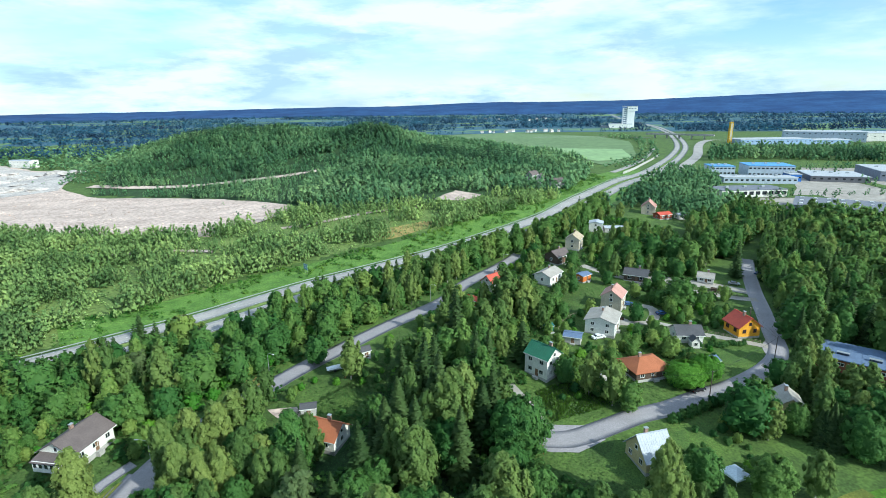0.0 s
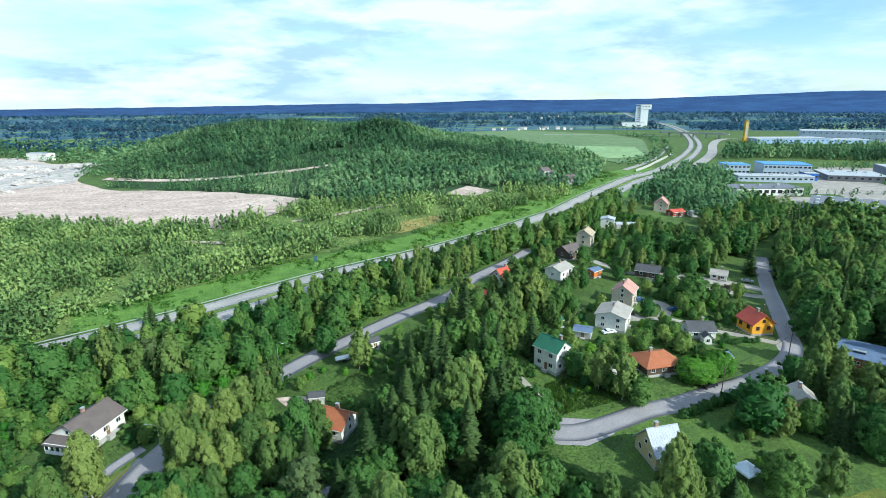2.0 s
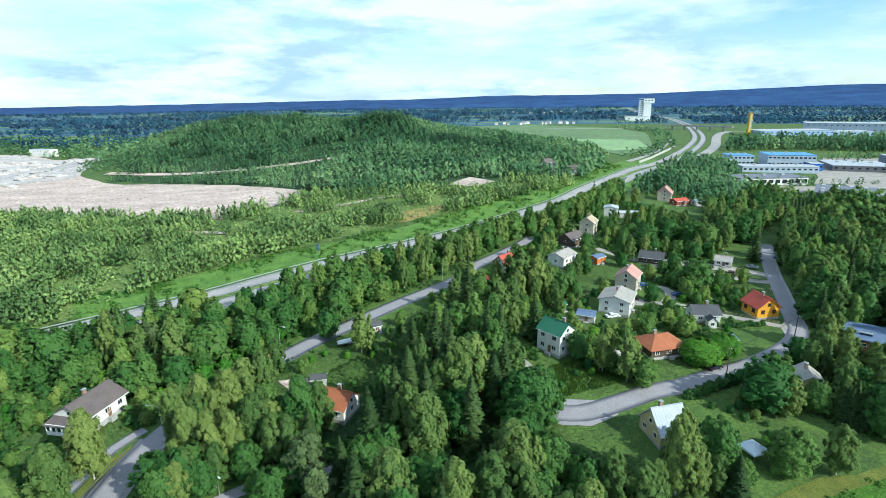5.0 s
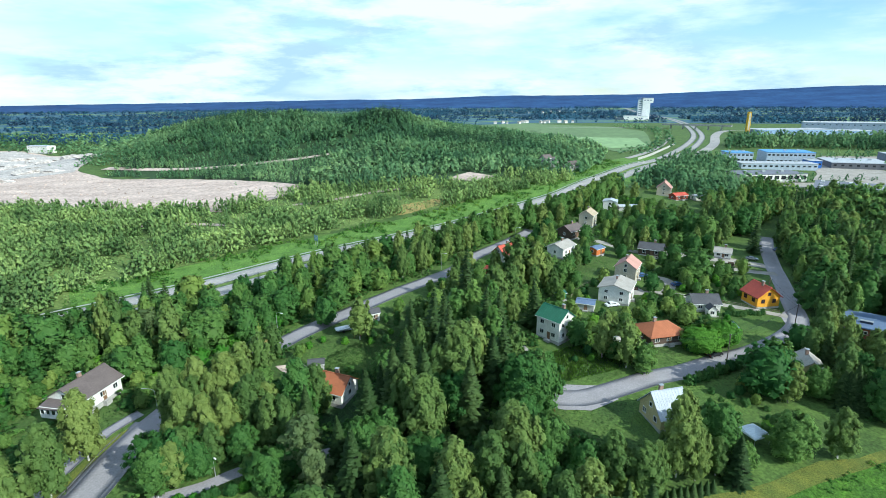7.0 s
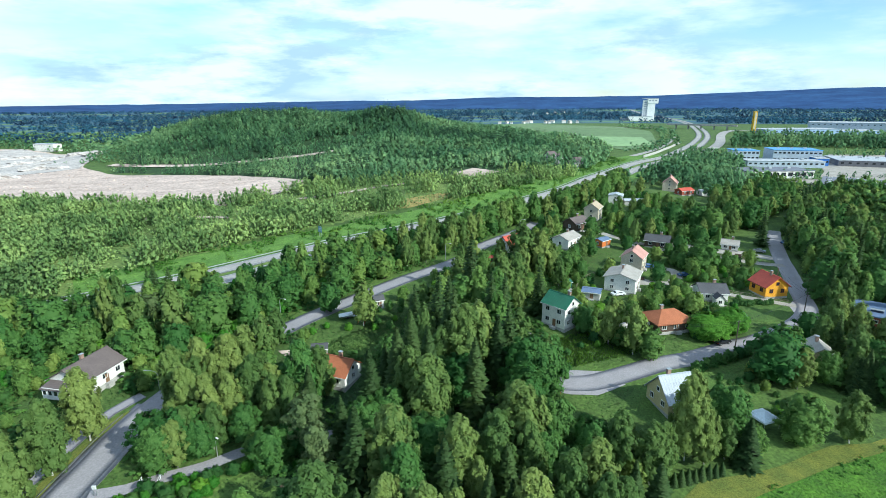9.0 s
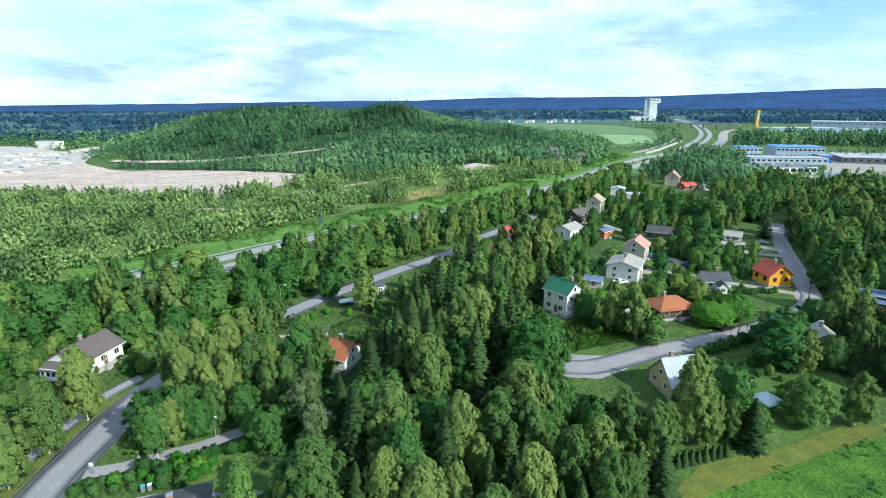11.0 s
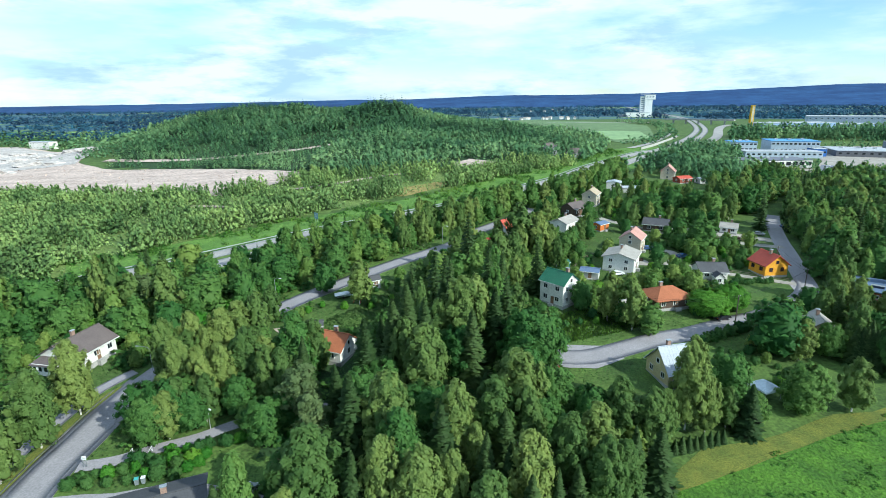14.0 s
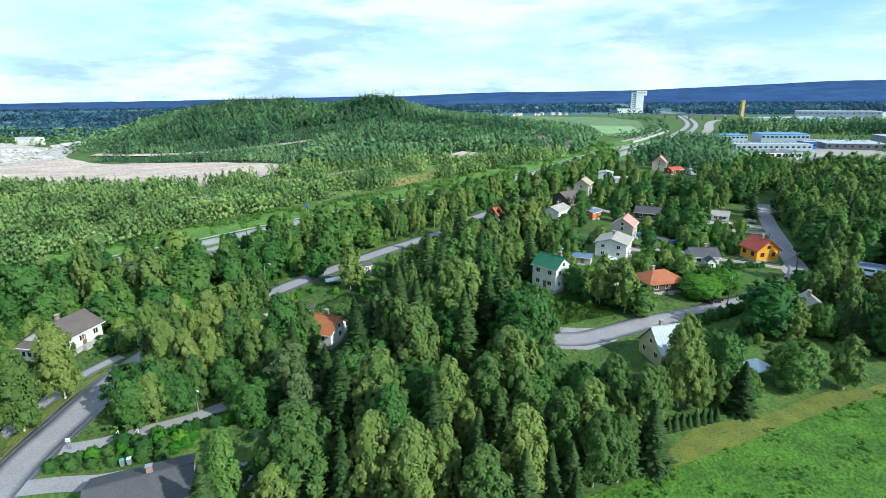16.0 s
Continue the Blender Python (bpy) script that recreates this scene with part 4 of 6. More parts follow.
scatter([(-40, 118), (-34, 130), (-22, 142), (-8, 160), (6, 176), (12, 160), (-4, 132), (-16, 128)], 44, 2.6, [(G, 3, 6), (U, 1.5, 2.6), (LB, 1.4, 2.4), (B, 8, 12)])
for i in range(15):
    x, y = 57 + i * 1.6, 114.2 + i * 0.75
    put("bush", x + 0.4, y - 1.8 - (i % 2) * 0.4, rng.uniform(2.4, 3.2), 0.8)
for i, p in list(enumerate(HIGHWAY[:15])) + list(enumerate(HIGHWAY))[22:66]:
    d = (HIGHWAY[i + 1] - p).normalized()
    for off in (-14.8, -19.0, -23.0) if i < 15 else (-15.5, -19.5):
        q = p + Vector((d.y, -d.x)) * -off + Vector((rng.uniform(-1.5, 1.5), rng.uniform(-1.5, 1.5)))
        if rng.uniform() < 0.78 and not in_road(q.x, q.y, -1.5):
            put(("aspen", "broadleaf", "garden", "spruce")[int(rng.integers(4))], q.x, q.y, rng.uniform(7, 10.5) + (2.5 if i > 34 or i < 15 else 0), 1.15)
for i in range(8):
    put("spruce", 38.6 + i * 1.35, 77.6 + i * 0.38, rng.uniform(2.6, 3.4), 1.3)
for i in range(14):
    put("bush", 84 + i * 0.95, 148.5 + math.sin(i) * 0.5 + i * 0.12, rng.uniform(1.3, 2.0), 0.9)

# ---- woods that nobody could count ----
def low_tree(kind):
    if kind == "spruce":
        return spruce_arrays(8, 6, 1, 1.1)
    shape, n, per, size, grow, fine = {"round": ("broadleaf", 10, 11, 0.062, 1.55, True), "slim": ("aspen", 7, 8, 0.050, 1.5, False), "far_slim": ("aspen", 5, 6, 0.075, 1.8, False), "tiny": ("broadleaf", 3, 4, 0.12, 2.3, False)}[kind]
    return lobe_arrays(crown_lobes(shape, n, grow), per, size, 0.3, fine, 0.8)


def wood(name, label, spots, templates, mat):
    """One mesh of many small trees: spots are rows of x, y, height, width."""
    vs, fs, ns, base = [], [], [], 0
    which = rng.integers(0, len(templates), len(spots))
    ang = rng.uniform(0, 6.28, len(spots))
    z = ground_z(spots[:, 0], spots[:, 1])
    for t, (v, f, n) in enumerate(templates):
        pick = np.nonzero(which == t)[0]
        if not len(pick):
            continue
        ca, sa = np.cos(ang[pick])[:, None], np.sin(ang[pick])[:, None]
        h, w = spots[pick, 2][:, None], (spots[pick, 2] * spots[pick, 3])[:, None]
        X = (v[:, 0] * ca - v[:, 1] * sa) * w + spots[pick, 0][:, None]
        Y = (v[:, 0] * sa + v[:, 1] * ca) * w + spots[pick, 1][:, None]
        Z = v[:, 2] * h + z[pick][:, None]
        vs.append(np.stack([X, Y, Z], -1).reshape(-1, 3))
        nx, ny = n[:, 0] * ca - n[:, 1] * sa, n[:, 0] * sa + n[:, 1] * ca
        tone = np.clip(n[:, 3][None] * 0.55 + rng.uniform(0, 0.45, (len(pick), 1)), 0, 1)
        ns.append(np.stack([nx * 0.9, ny * 0.9, np.broadcast_to(n[:, 2] + 0.3, nx.shape), tone], -1).reshape(-1, 4))
        fs.append((f[None] + (np.arange(len(pick)) * len(v))[:, None, None] + base).reshape(-1, 3))
        base += len(pick) * len(v)
    me = leaf_mesh(name, np.concatenate(vs), np.concatenate(fs), np.concatenate(ns), M[mat])
    return tagged(new(name, me), label, "woodland", kind="stuff")


def spots_in(poly, spacing, lo, hi, wlo=0.8, whi=1.2, keep=None):
    xs, ys = [p[0] for p in poly], [p[1] for p in poly]
    out = []
    for gx_ in np.arange(min(xs), max(xs), spacing):
        for gy_ in np.arange(min(ys), max(ys), spacing):
            x, y = gx_ + rng.uniform(-0.5, 0.5) * spacing, gy_ + rng.uniform(-0.5, 0.5) * spacing
            if inside(x, y, poly) and (keep is None or keep(x, y)):
                out.append((x, y, rng.uniform(lo, hi), rng.uniform(wlo, whi)))
    return np.array(out)


def track_free(x, y):
    d = noise.noise((x / 30, y / 30, 0.3))
    near_track = abs(y - (505 + 0.0006 * (x + 210) ** 2)) < 9 and -350 < x < -120
    near_clear = ((x - 17) / 20) ** 2 + ((y - 357) / 33) ** 2 < 1
    near_path = abs(y - (340 + 0.42 * (x + 20))) < 4 and -95 < x < -10
    near_house = ((x - 88) / 15) ** 2 + ((y - 424) / 30) ** 2 < 1
    return d > -0.55 and not near_track and not near_clear and not near_path and not near_house


def young_free(x, y):
    ochre_patch = (x + 14) ** 2 + (y - 285) ** 2 < 170
    strip_path = abs(y - 264) < 4 and -170 < x < -112
    open_band = noise.noise((x / 26, y / 18, 5.3)) < -0.24
    open_slope = x > -130 and y > 255 + (x + 60) * 0.62 and noise.noise((x / 14, y / 10, 2.0)) < -0.3
    return not (ochre_patch or strip_path or open_band or open_slope) and track_free(x, y)


round_t, slim_t, tiny_t, spr_t = [low_tree("round") for i in range(4)], [low_tree("slim") for i in range(4)], [low_tree("tiny") for i in range(4)], [low_tree("spruce") for i in range(3)]
wood("young_wood", "dense young birch and aspen wood on the slope", spots_in(YOUNG, 2.75, 4.2, 8.6, 0.75, 1.08, young_free), slim_t + round_t[:1], "young")
def open_ground(x, y):
    if in_road(x, y, 0.5) or inside(x, y, MEADOW) or noise.noise((x / 11, y / 11, 7.7)) < -0.30:
        return False
    return not any((x - a) ** 2 + (y - b) ** 2 < (r * 0.78) ** 2 for a, b, r in CLEAR)


low_t = [lobe_arrays(crown_lobes("bush", 6, 1.25), 11, 0.13, 0.1, False, 0.8) for i in range(5)]
THICKETS = [[(-150, 62), (-78, 62), (-76, 96), (-60, 100), (-56, 76), (-36, 84), (-20, 92), (-36, 100), (-44, 118), (-30, 140), (-6, 164), (8, 190), (30, 238), (20, 242), (-30, 200), (-66, 163), (-92, 145), (-150, 110)],
            [(-34, 92), (-24, 118), (-8, 130), (4, 160), (40, 232), (70, 300), (100, 330), (122, 300), (124, 240), (112, 212), (66, 222), (50, 190), (34, 160), (22, 118), (20, 104), (32, 92), (32, 72), (8, 54), (-30, 56)],
            [(113, 146), (135, 194), (162, 246), (205, 300), (222, 285), (190, 245), (172, 205), (150, 130), (118, 96), (84, 98), (84, 118), (98, 130)]]
M["thicket"] = foliage("thicket_leaves", (0.062, 0.15, 0.034), (0.12, 0.245, 0.056), 0.02, 0.09)
for outline in THICKETS:
    wood("undergrowth", "dense low green undergrowth beneath the trees", spots_in(outline, 2.5, 0.8, 2.4, 1.0, 1.6, open_ground), low_t, "thicket")
M["vergescrub"] = foliage("verge_scrub_leaves", (0.085, 0.215, 0.03), (0.165, 0.31, 0.06), 0.03, 0.08)
bank = []
for i, p in enumerate(HIGHWAY[4:96]):
    d = (HIGHWAY[i + 5] - p).normalized()
    for k in range(34):
        q = p + Vector((-d.y, d.x)) * (12 + 25 * rng.uniform(0, 1) ** 0.6) + d * rng.uniform(-2.5, 2.5)
        if noise.noise((q.x / 9, q.y / 9, 3.3)) > -0.10:
            bank.append((q.x, q.y, rng.uniform(0.35, 1.5), rng.uniform(0.9, 1.7)))
wood("meadow_weeds", "taller weeds in patches on the meadow", spots_in(MEADOW, 1.3, 0.25, 0.7, 1.0, 1.8, lambda x, y: noise.noise((x / 7, y / 5, 8.8)) + 0.5 * noise.noise((x / 2, y / 2, 1.8)) > 0.12), low_t, "vergescrub")
wood("bank_scrub", "rough bright green scrub on the highway bank", np.array(bank), low_t, "vergescrub")
wood("scrub_bushes", "low yellow-green scrub between young trees", spots_in(YOUNG, 4.0, 1.2, 2.8, 1.0, 1.5), tiny_t, "young")
hill = spots_in(HILLSIDE, 5.0, 6, 11, 0.9, 1.25, lambda x, y: track_free(x, y) and noise.noise((x / 42, y / 26, 4.0)) + 0.5 * noise.noise((x / 13, y / 13, 1.0)) > -0.30)
hill[:, 2] *= [1 + 0.4 * noise.noise((x / 45, y / 45, 6.0)) for x, y in hill[:, :2]]
hill[:, 3] *= 1.15
hill[:, 2] *= np.where((hill[:, 0] < -110) & (hill[:, 1] < 545 + 0.06 * np.abs(hill[:, 0] + 210)), 0.55, 1.0)
wood("hill_wood", "mixed leafy wood on the hillside", hill, [low_tree("far_slim") for i in range(5)], "hillwood")


def top_wood(x, y):
    return noise.noise((x / 55, y / 40, 9.0)) > 0.17 or gz(x, y) > 36


wood("hill_spruce_wood", "dark spruce stands on the hill", spots_in(HILLSIDE, 6.5, 9, 14, 0.9, 1.2, lambda x, y: top_wood(x, y) and track_free(x, y)), spr_t, "hillspruce")
CREST = [[(-350, 690), (-300, 660), (-230, 660), (-195, 690), (-180, 740), (-230, 780), (-330, 770)], [(-105, 640), (-75, 628), (-42, 645), (-36, 680), (-60, 705), (-100, 695)], [(-30, 560), (30, 520), (90, 500), (120, 540), (60, 580), (0, 600)]]
wood("crest_spruce_wood", "tall dark spruces along the crest of the hill", np.concatenate([spots_in(c, 5.5, 11, 18, 0.8, 1.1, lambda x, y: noise.noise((x / 18, y / 18, 2.2)) > -0.25) for c in CREST]), spr_t, "hillspruce")
wood("roadside_wood", "leafy trees between the highway and the far houses", spots_in([(96, 318), (128, 350), (180, 445), (235, 520), (262, 500), (240, 440), (210, 400), (205, 345), (165, 300), (150, 300), (140, 345), (112, 330)], 6, 8, 14, 0.8, 1.1), round_t + slim_t, "hillwood")
wood("east_wood", "deep mixed wood east of the lane", spots_in(EAST_WOOD, 5.0, 12, 17, 0.75, 1.0, lambda x, y: x > 150 + (y - 130) * 0.42), round_t + slim_t, "eastwood")
wood("lane_end_wood", "leafy wood between the lane and the factories", spots_in([(160, 262), (178, 278), (206, 304), (230, 326), (236, 350), (214, 378), (202, 350), (165, 302)], 5, 5, 9, 1.0, 1.3), round_t + slim_t, "eastwood")
wood("industrial_wood", "tall mixed wood behind the factories", spots_in([(330, 640), (380, 720), (700, 690), (900, 640), (900, 580), (560, 600), (420, 650)], 9, 13, 19, 0.7, 1.0), round_t + slim_t, "hillwood")
wood("quarry_edge_wood", "low leafy wood behind the quarry", spots_in([(-352, 600), (-420, 660), (-560, 830), (-900, 940), (-1100, 1200), (-600, 1150), (-400, 920), (-420, 760), (-364, 650)], 12, 7, 11, 1.1, 1.7), tiny_t, "hillwood")
wood("slope_scrub", "low leafy growth on the foot of the hill", spots_in([(-335, 545), (-352, 600), (-364, 650), (-415, 760), (-400, 880), (-480, 880), (-520, 760), (-440, 660), (-395, 560)], 5.5, 2.5, 6.5, 1.0, 1.5), tiny_t, "hillwood")
wood("far_hedges", "scattered trees along the field edges", spots_in([(175, 560), (270, 690), (350, 940), (330, 1080), (380, 1080), (370, 900), (290, 680), (195, 545)], 11, 5, 9, 1.0, 1.4), tiny_t, "hillwood")


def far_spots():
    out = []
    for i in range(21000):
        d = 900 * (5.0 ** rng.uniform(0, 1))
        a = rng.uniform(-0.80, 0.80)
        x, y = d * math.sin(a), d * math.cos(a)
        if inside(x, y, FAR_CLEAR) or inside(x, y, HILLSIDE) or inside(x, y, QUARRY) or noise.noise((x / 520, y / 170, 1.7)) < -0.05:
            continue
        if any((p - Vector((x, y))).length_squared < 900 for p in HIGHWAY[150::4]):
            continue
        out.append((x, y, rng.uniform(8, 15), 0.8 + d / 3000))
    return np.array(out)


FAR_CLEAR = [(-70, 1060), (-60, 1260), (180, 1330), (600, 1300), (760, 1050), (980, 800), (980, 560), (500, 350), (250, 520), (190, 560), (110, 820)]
wood("far_wood", "distant forest with blue haze painted into its leaf colour", far_spots(), tiny_t, "hazed_farwood")


def backdrop():
    """Distant forest ridges round the whole horizon."""
    # distance haze is painted on: blue base colours plus a weak blue emission
    m = material("hazed_ridge", (0.024, 0.066, 0.160), (0.010, 0.032, 0.095), 1.0, 170, 7, stretch=(1, 1, 9))
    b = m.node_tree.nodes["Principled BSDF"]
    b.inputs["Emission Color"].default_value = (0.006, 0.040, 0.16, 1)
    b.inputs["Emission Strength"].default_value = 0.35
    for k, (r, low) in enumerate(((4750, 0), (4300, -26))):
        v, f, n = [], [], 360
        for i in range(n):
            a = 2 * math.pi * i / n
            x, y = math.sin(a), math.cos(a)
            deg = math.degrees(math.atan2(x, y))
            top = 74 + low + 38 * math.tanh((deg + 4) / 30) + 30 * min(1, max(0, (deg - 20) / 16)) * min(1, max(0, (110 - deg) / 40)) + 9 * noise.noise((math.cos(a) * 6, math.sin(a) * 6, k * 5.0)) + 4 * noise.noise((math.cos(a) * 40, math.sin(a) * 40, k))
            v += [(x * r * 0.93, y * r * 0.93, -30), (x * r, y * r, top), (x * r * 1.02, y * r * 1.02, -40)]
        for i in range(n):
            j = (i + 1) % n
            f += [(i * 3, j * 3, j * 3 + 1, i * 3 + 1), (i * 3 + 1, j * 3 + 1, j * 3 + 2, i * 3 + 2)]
        structure("backdrop", mesh_from("backdrop", v, f, m, True), "wooded ridge on the horizon, blue haze painted into its colour", "backdrop")


backdrop()

# ---- houses ----
def window(parent, at, ang, w, h, frame_mat):
    """A framed window on a wall whose outside looks along ang."""
    d = Vector((math.cos(ang), math.sin(ang), 0))
    bm = bmesh.new()
    c, rot = Vector(at), ang - math.pi / 2
    s = Vector((-d.y, d.x, 0))
    for off, size in ((s * (w / 2), (0.1, 0.1, h + 0.1)), (-s * (w / 2), (0.1, 0.1, h + 0.1)), (Vector((0, 0, h / 2)), (w + 0.1, 0.1, 0.1)), (Vector((0, 0, -h / 2)), (w + 0.2, 0.16, 0.08))):
        box_bm(bm, size, c + off + d * 0.05, rot)
    if w > 1.0:
        box_bm(bm, (0.06, 0.08, h), c + d * 0.05, rot)
    win = part("window", bm, frame_mat, parent)
    bm = bmesh.new()
    box_bm(bm, (w - 0.08, 0.04, h - 0.08), c + d * 0.02, rot)
    part("pane", bm, M["glass"], win)


def house(name, label, x, y, ang, length, width, wall_h, rise, wall, roof, over=0.5, hip=0.0, chimney=0.25, plinth=0.5, storeys=1, frame=None, ends=(1, 1), sides=(2, 2), base=None, thick=0.16, seams=False, snow=False):
    """A gabled (hip: length of hip) house. ang: way of the ridge, degrees. Windows: per gable end and per long side."""
    root = tagged(new(name), label, "house")
    z0 = gz(x, y) if base is None else base
    root.matrix_world = Matrix.Translation((x, y, z0)) @ Matrix.Rotation(radians(ang), 4, "Z")
    L, W = length / 2, width / 2
    frame = frame or paint_of("white_trim", (0.75, 0.75, 0.73))
    box_part("plinth", (length + 0.1, width + 0.1, plinth + 1.6), (0, 0, plinth / 2 - 0.8), M["concrete"], root)
    bm = bmesh.new()
    e = 0 if not hip else 1
    v = [bm.verts.new(p) for p in ((-L, -W, plinth), (L, -W, plinth), (L, W, plinth), (-L, W, plinth), (-L, -W, wall_h), (L, -W, wall_h), (L, W, wall_h), (-L, W, wall_h))]
    if not hip:
        v += [bm.verts.new((-L, 0, wall_h + rise)), bm.verts.new((L, 0, wall_h + rise))]
        faces = [(0, 1, 5, 4), (2, 3, 7, 6), (1, 2, 6, 9, 5), (3, 0, 4, 8, 7), (4, 5, 9, 8), (6, 7, 8, 9)]
    else:
        faces = [(0, 1, 5, 4), (1, 2, 6, 5), (2, 3, 7, 6), (3, 0, 4, 7), (4, 5, 6, 7)]
    for q in faces:
        bm.faces.new([v[i] for i in q])
    bmesh.ops.recalc_face_normals(bm, faces=bm.faces[:])
    part("wall", bm, wall, root)
    slope = rise / W
    ez, t = wall_h - over * slope + 0.05, thick
    top = wall_h + rise + 0.05
    if not hip:
        for s in (1, -1):
            bm = bmesh.new()
            a = [(-L - over, 0, top), (L + over, 0, top), (L + over, s * (W + over), ez), (-L - over, s * (W + over), ez)]
            lo = [bm.verts.new(p) for p in a]
            hi = [bm.verts.new((p[0], p[1], p[2] + t)) for p in a]
            bm.faces.new(lo)
            bm.faces.new(hi)
            for i in range(4):
                bm.faces.new((lo[i], lo[(i + 1) % 4], hi[(i + 1) % 4], hi[i]))
            bmesh.ops.recalc_face_normals(bm, faces=bm.faces[:])
            sheet = part("roof", bm, roof, root)
            for i in range(int(length / 0.6) + 1 if seams else 0):
                xx = -L - over + 0.03 + i * (length + 2 * over - 0.06) / int(length / 0.6)
                bm = bmesh.new()
                tube(bm, (xx, 0, top + t), (xx, s * (W + over), ez + t), 0.035, 0.035, 4)
                part("seam", bm, roof, sheet)
        box_part("ridge_cap", (length + 2 * over, 0.3, 0.08), (0, 0, top + t + 0.02), roof, root)
        for s in (1, -1):
            box_part("bargeboard", (length + 2 * over, 0.06, 0.2), (0, s * (W + over + 0.03), ez + 0.02), frame, root)
    else:
        bm = bmesh.new()
        lo = [(-L - over, -W - over, ez), (L + over, -W - over, ez), (L + over, W + over, ez), (-L - over, W + over, ez)]
        r1, r2 = (-L + hip, 0, top), (L - hip, 0, top)
        b = [bm.verts.new(p) for p in lo]
        u = [bm.verts.new((p[0], p[1], p[2] + t)) for p in lo]
        p1, p2 = bm.verts.new((r1[0], 0, top + t)), bm.verts.new((r2[0], 0, top + t))
        bm.faces.new(b)
        for i in range(4):
            bm.faces.new((b[i], b[(i + 1) % 4], u[(i + 1) % 4], u[i]))
        for q in ((u[0], u[1], p2, p1), (u[2], u[3], p1, p2), (u[1], u[2], p2), (u[3], u[0], p1)):
            bm.faces.new(q)
        bmesh.ops.recalc_face_normals(bm, faces=bm.faces[:])
        part("roof", bm, roof, root)
    if chimney:
        ch = box_part("chimney", (0.8, 0.6, 1.5), (chimney * L, 0.35, top + 0.45), paint_of("chimney_brick", (0.30, 0.20, 0.16)), root, "", 0.03)
        box_part("cap", (0.95, 0.75, 0.1), (chimney * L, 0.35, top + 1.25), M["steel"], ch)
    step = (wall_h - plinth) / storeys
    for k in range(storeys):
        zz = plinth + step * (k + 0.55)
        hh = min(1.2, step * 0.5)
        for s in (1, -1):
            for i in range(sides[0 if s > 0 else 1]):
                n = sides[0 if s > 0 else 1]
                window(root, (-L + length * (i + 0.5) / n, s * W, zz), s * math.pi / 2, 1.25, hh, frame)
            n = ends[0 if s > 0 else 1]
            for i in range(n):
                window(root, (s * L, -W + width * (i + 0.5) / n, zz), 0 if s > 0 else math.pi, 1.05, hh, frame)
    if not hip and rise > 2.2:
        for s in (1, -1):
            window(root, (s * L, 0, wall_h + rise * 0.28), 0 if s > 0 else math.pi, 0.9, 1.0, frame)
    door = box_part("door", (0.95, 0.08, 2.0), (L * 0.1, -W - 0.03, plinth + 1.0), paint_of("door_paint", (0.20, 0.12, 0.07)), root)
    box_part("door_handle", (0.05, 0.06, 0.14), (L * 0.1 + 0.35, -W - 0.1, plinth + 1.0), M["steel"], door)
    box_part("doorstep", (1.6, 1.0, plinth + 0.3), (L * 0.1, -W - 0.5, plinth / 2 - 0.15), M["concrete"], root)
    return root


WH, GREY, BEIGE = paint_of("white_wall", (0.72, 0.70, 0.66)), paint_of("grey_wall", (0.46, 0.45, 0.43)), paint_of("beige_wall", (0.52, 0.45, 0.36))
YEL, PALE, BRN = paint_of("yellow_wall", (0.72, 0.34, 0.03)), paint_of("pale_yellow_wall", (0.56, 0.48, 0.26)), paint_of("brown_wall", (0.10, 0.07, 0.055))
RED_W = paint_of("red_wall", (0.30, 0.07, 0.045))
R_BRN, R_RED, R_ORG = paint_of("taupe_roof", (0.135, 0.108, 0.105), 0.8), paint_of("red_roof", (0.48, 0.085, 0.055), 0.6), paint_of("orange_tile_roof", (0.36, 0.125, 0.06), 0.8)
R_WHT, R_GRN, R_GREY = paint_of("white_metal_roof", (0.42, 0.45, 0.51), 0.6, 0.0), paint_of("green_metal_roof", (0.025, 0.13, 0.075), 0.5), paint_of("grey_roof", (0.36, 0.33, 0.30), 0.7)
R_PINK, R_DARK, R_BLUE = paint_of("faded_red_roof", (0.47, 0.26, 0.22), 0.75), paint_of("dark_felt_roof", (0.085, 0.085, 0.095), 0.9), paint_of("blue_sheet_roof", (0.13, 0.18, 0.29), 0.5)

house("house", "white house with taupe gabled roof on a slope", -80.0, 104.8, 79, 10.8, 8.4, 4.3, 2.4, WH, R_BRN, 0.6, sides=(3, 3), ends=(2, 3), plinth=1.2, chimney=-0.1)
white_house = bpy.data.objects["house"]
box_part("veranda", (2.6, 5.6, 2.5), (-6.7, 0.9, 2.35), WH, white_house, "glazed white veranda with sloping roof")
bm = bmesh.new()
for w in box_bm(bm, (3.1, 6.2, 0.14), (-6.8, 0.9, 3.75)):
    w.co.z += (w.co.x + 6.8) * 0.22
part("roof", bm, R_BRN, white_house)
for i in range(4):
    window(white_house, (-8.0, -1.2 + i * 1.4, 2.6), math.pi, 1.0, 1.1, paint_of("white_trim", (0.75, 0.75, 0.73)))
for i in range(2):
    window(white_house, (-7.3 + i * 1.2, -1.9, 2.6), -math.pi / 2, 0.95, 1.1, paint_of("white_trim", (0.75, 0.75, 0.73)))
house("house", "pale yellow gabled house with bright white metal roof", 46.6, 99.4, 14, 6.8, 7.4, 3.3, 3.9, PALE, R_WHT, 0.45, chimney=-0.35, ends=(2, 2), seams=True)
house("house", "white-walled house with orange tiled roof among birches", -25.0, 106.2, -22, 8.4, 6.8, 3.2, 2.4, WH, R_ORG, 0.5)
house("house", "tall white house with dark green metal roof", 29.8, 132.8, -48, 7.4, 6.4, 6.2, 2.4, WH, R_GRN, 0.4, storeys=2, ends=(2, 2), seams=True, chimney=0.6)
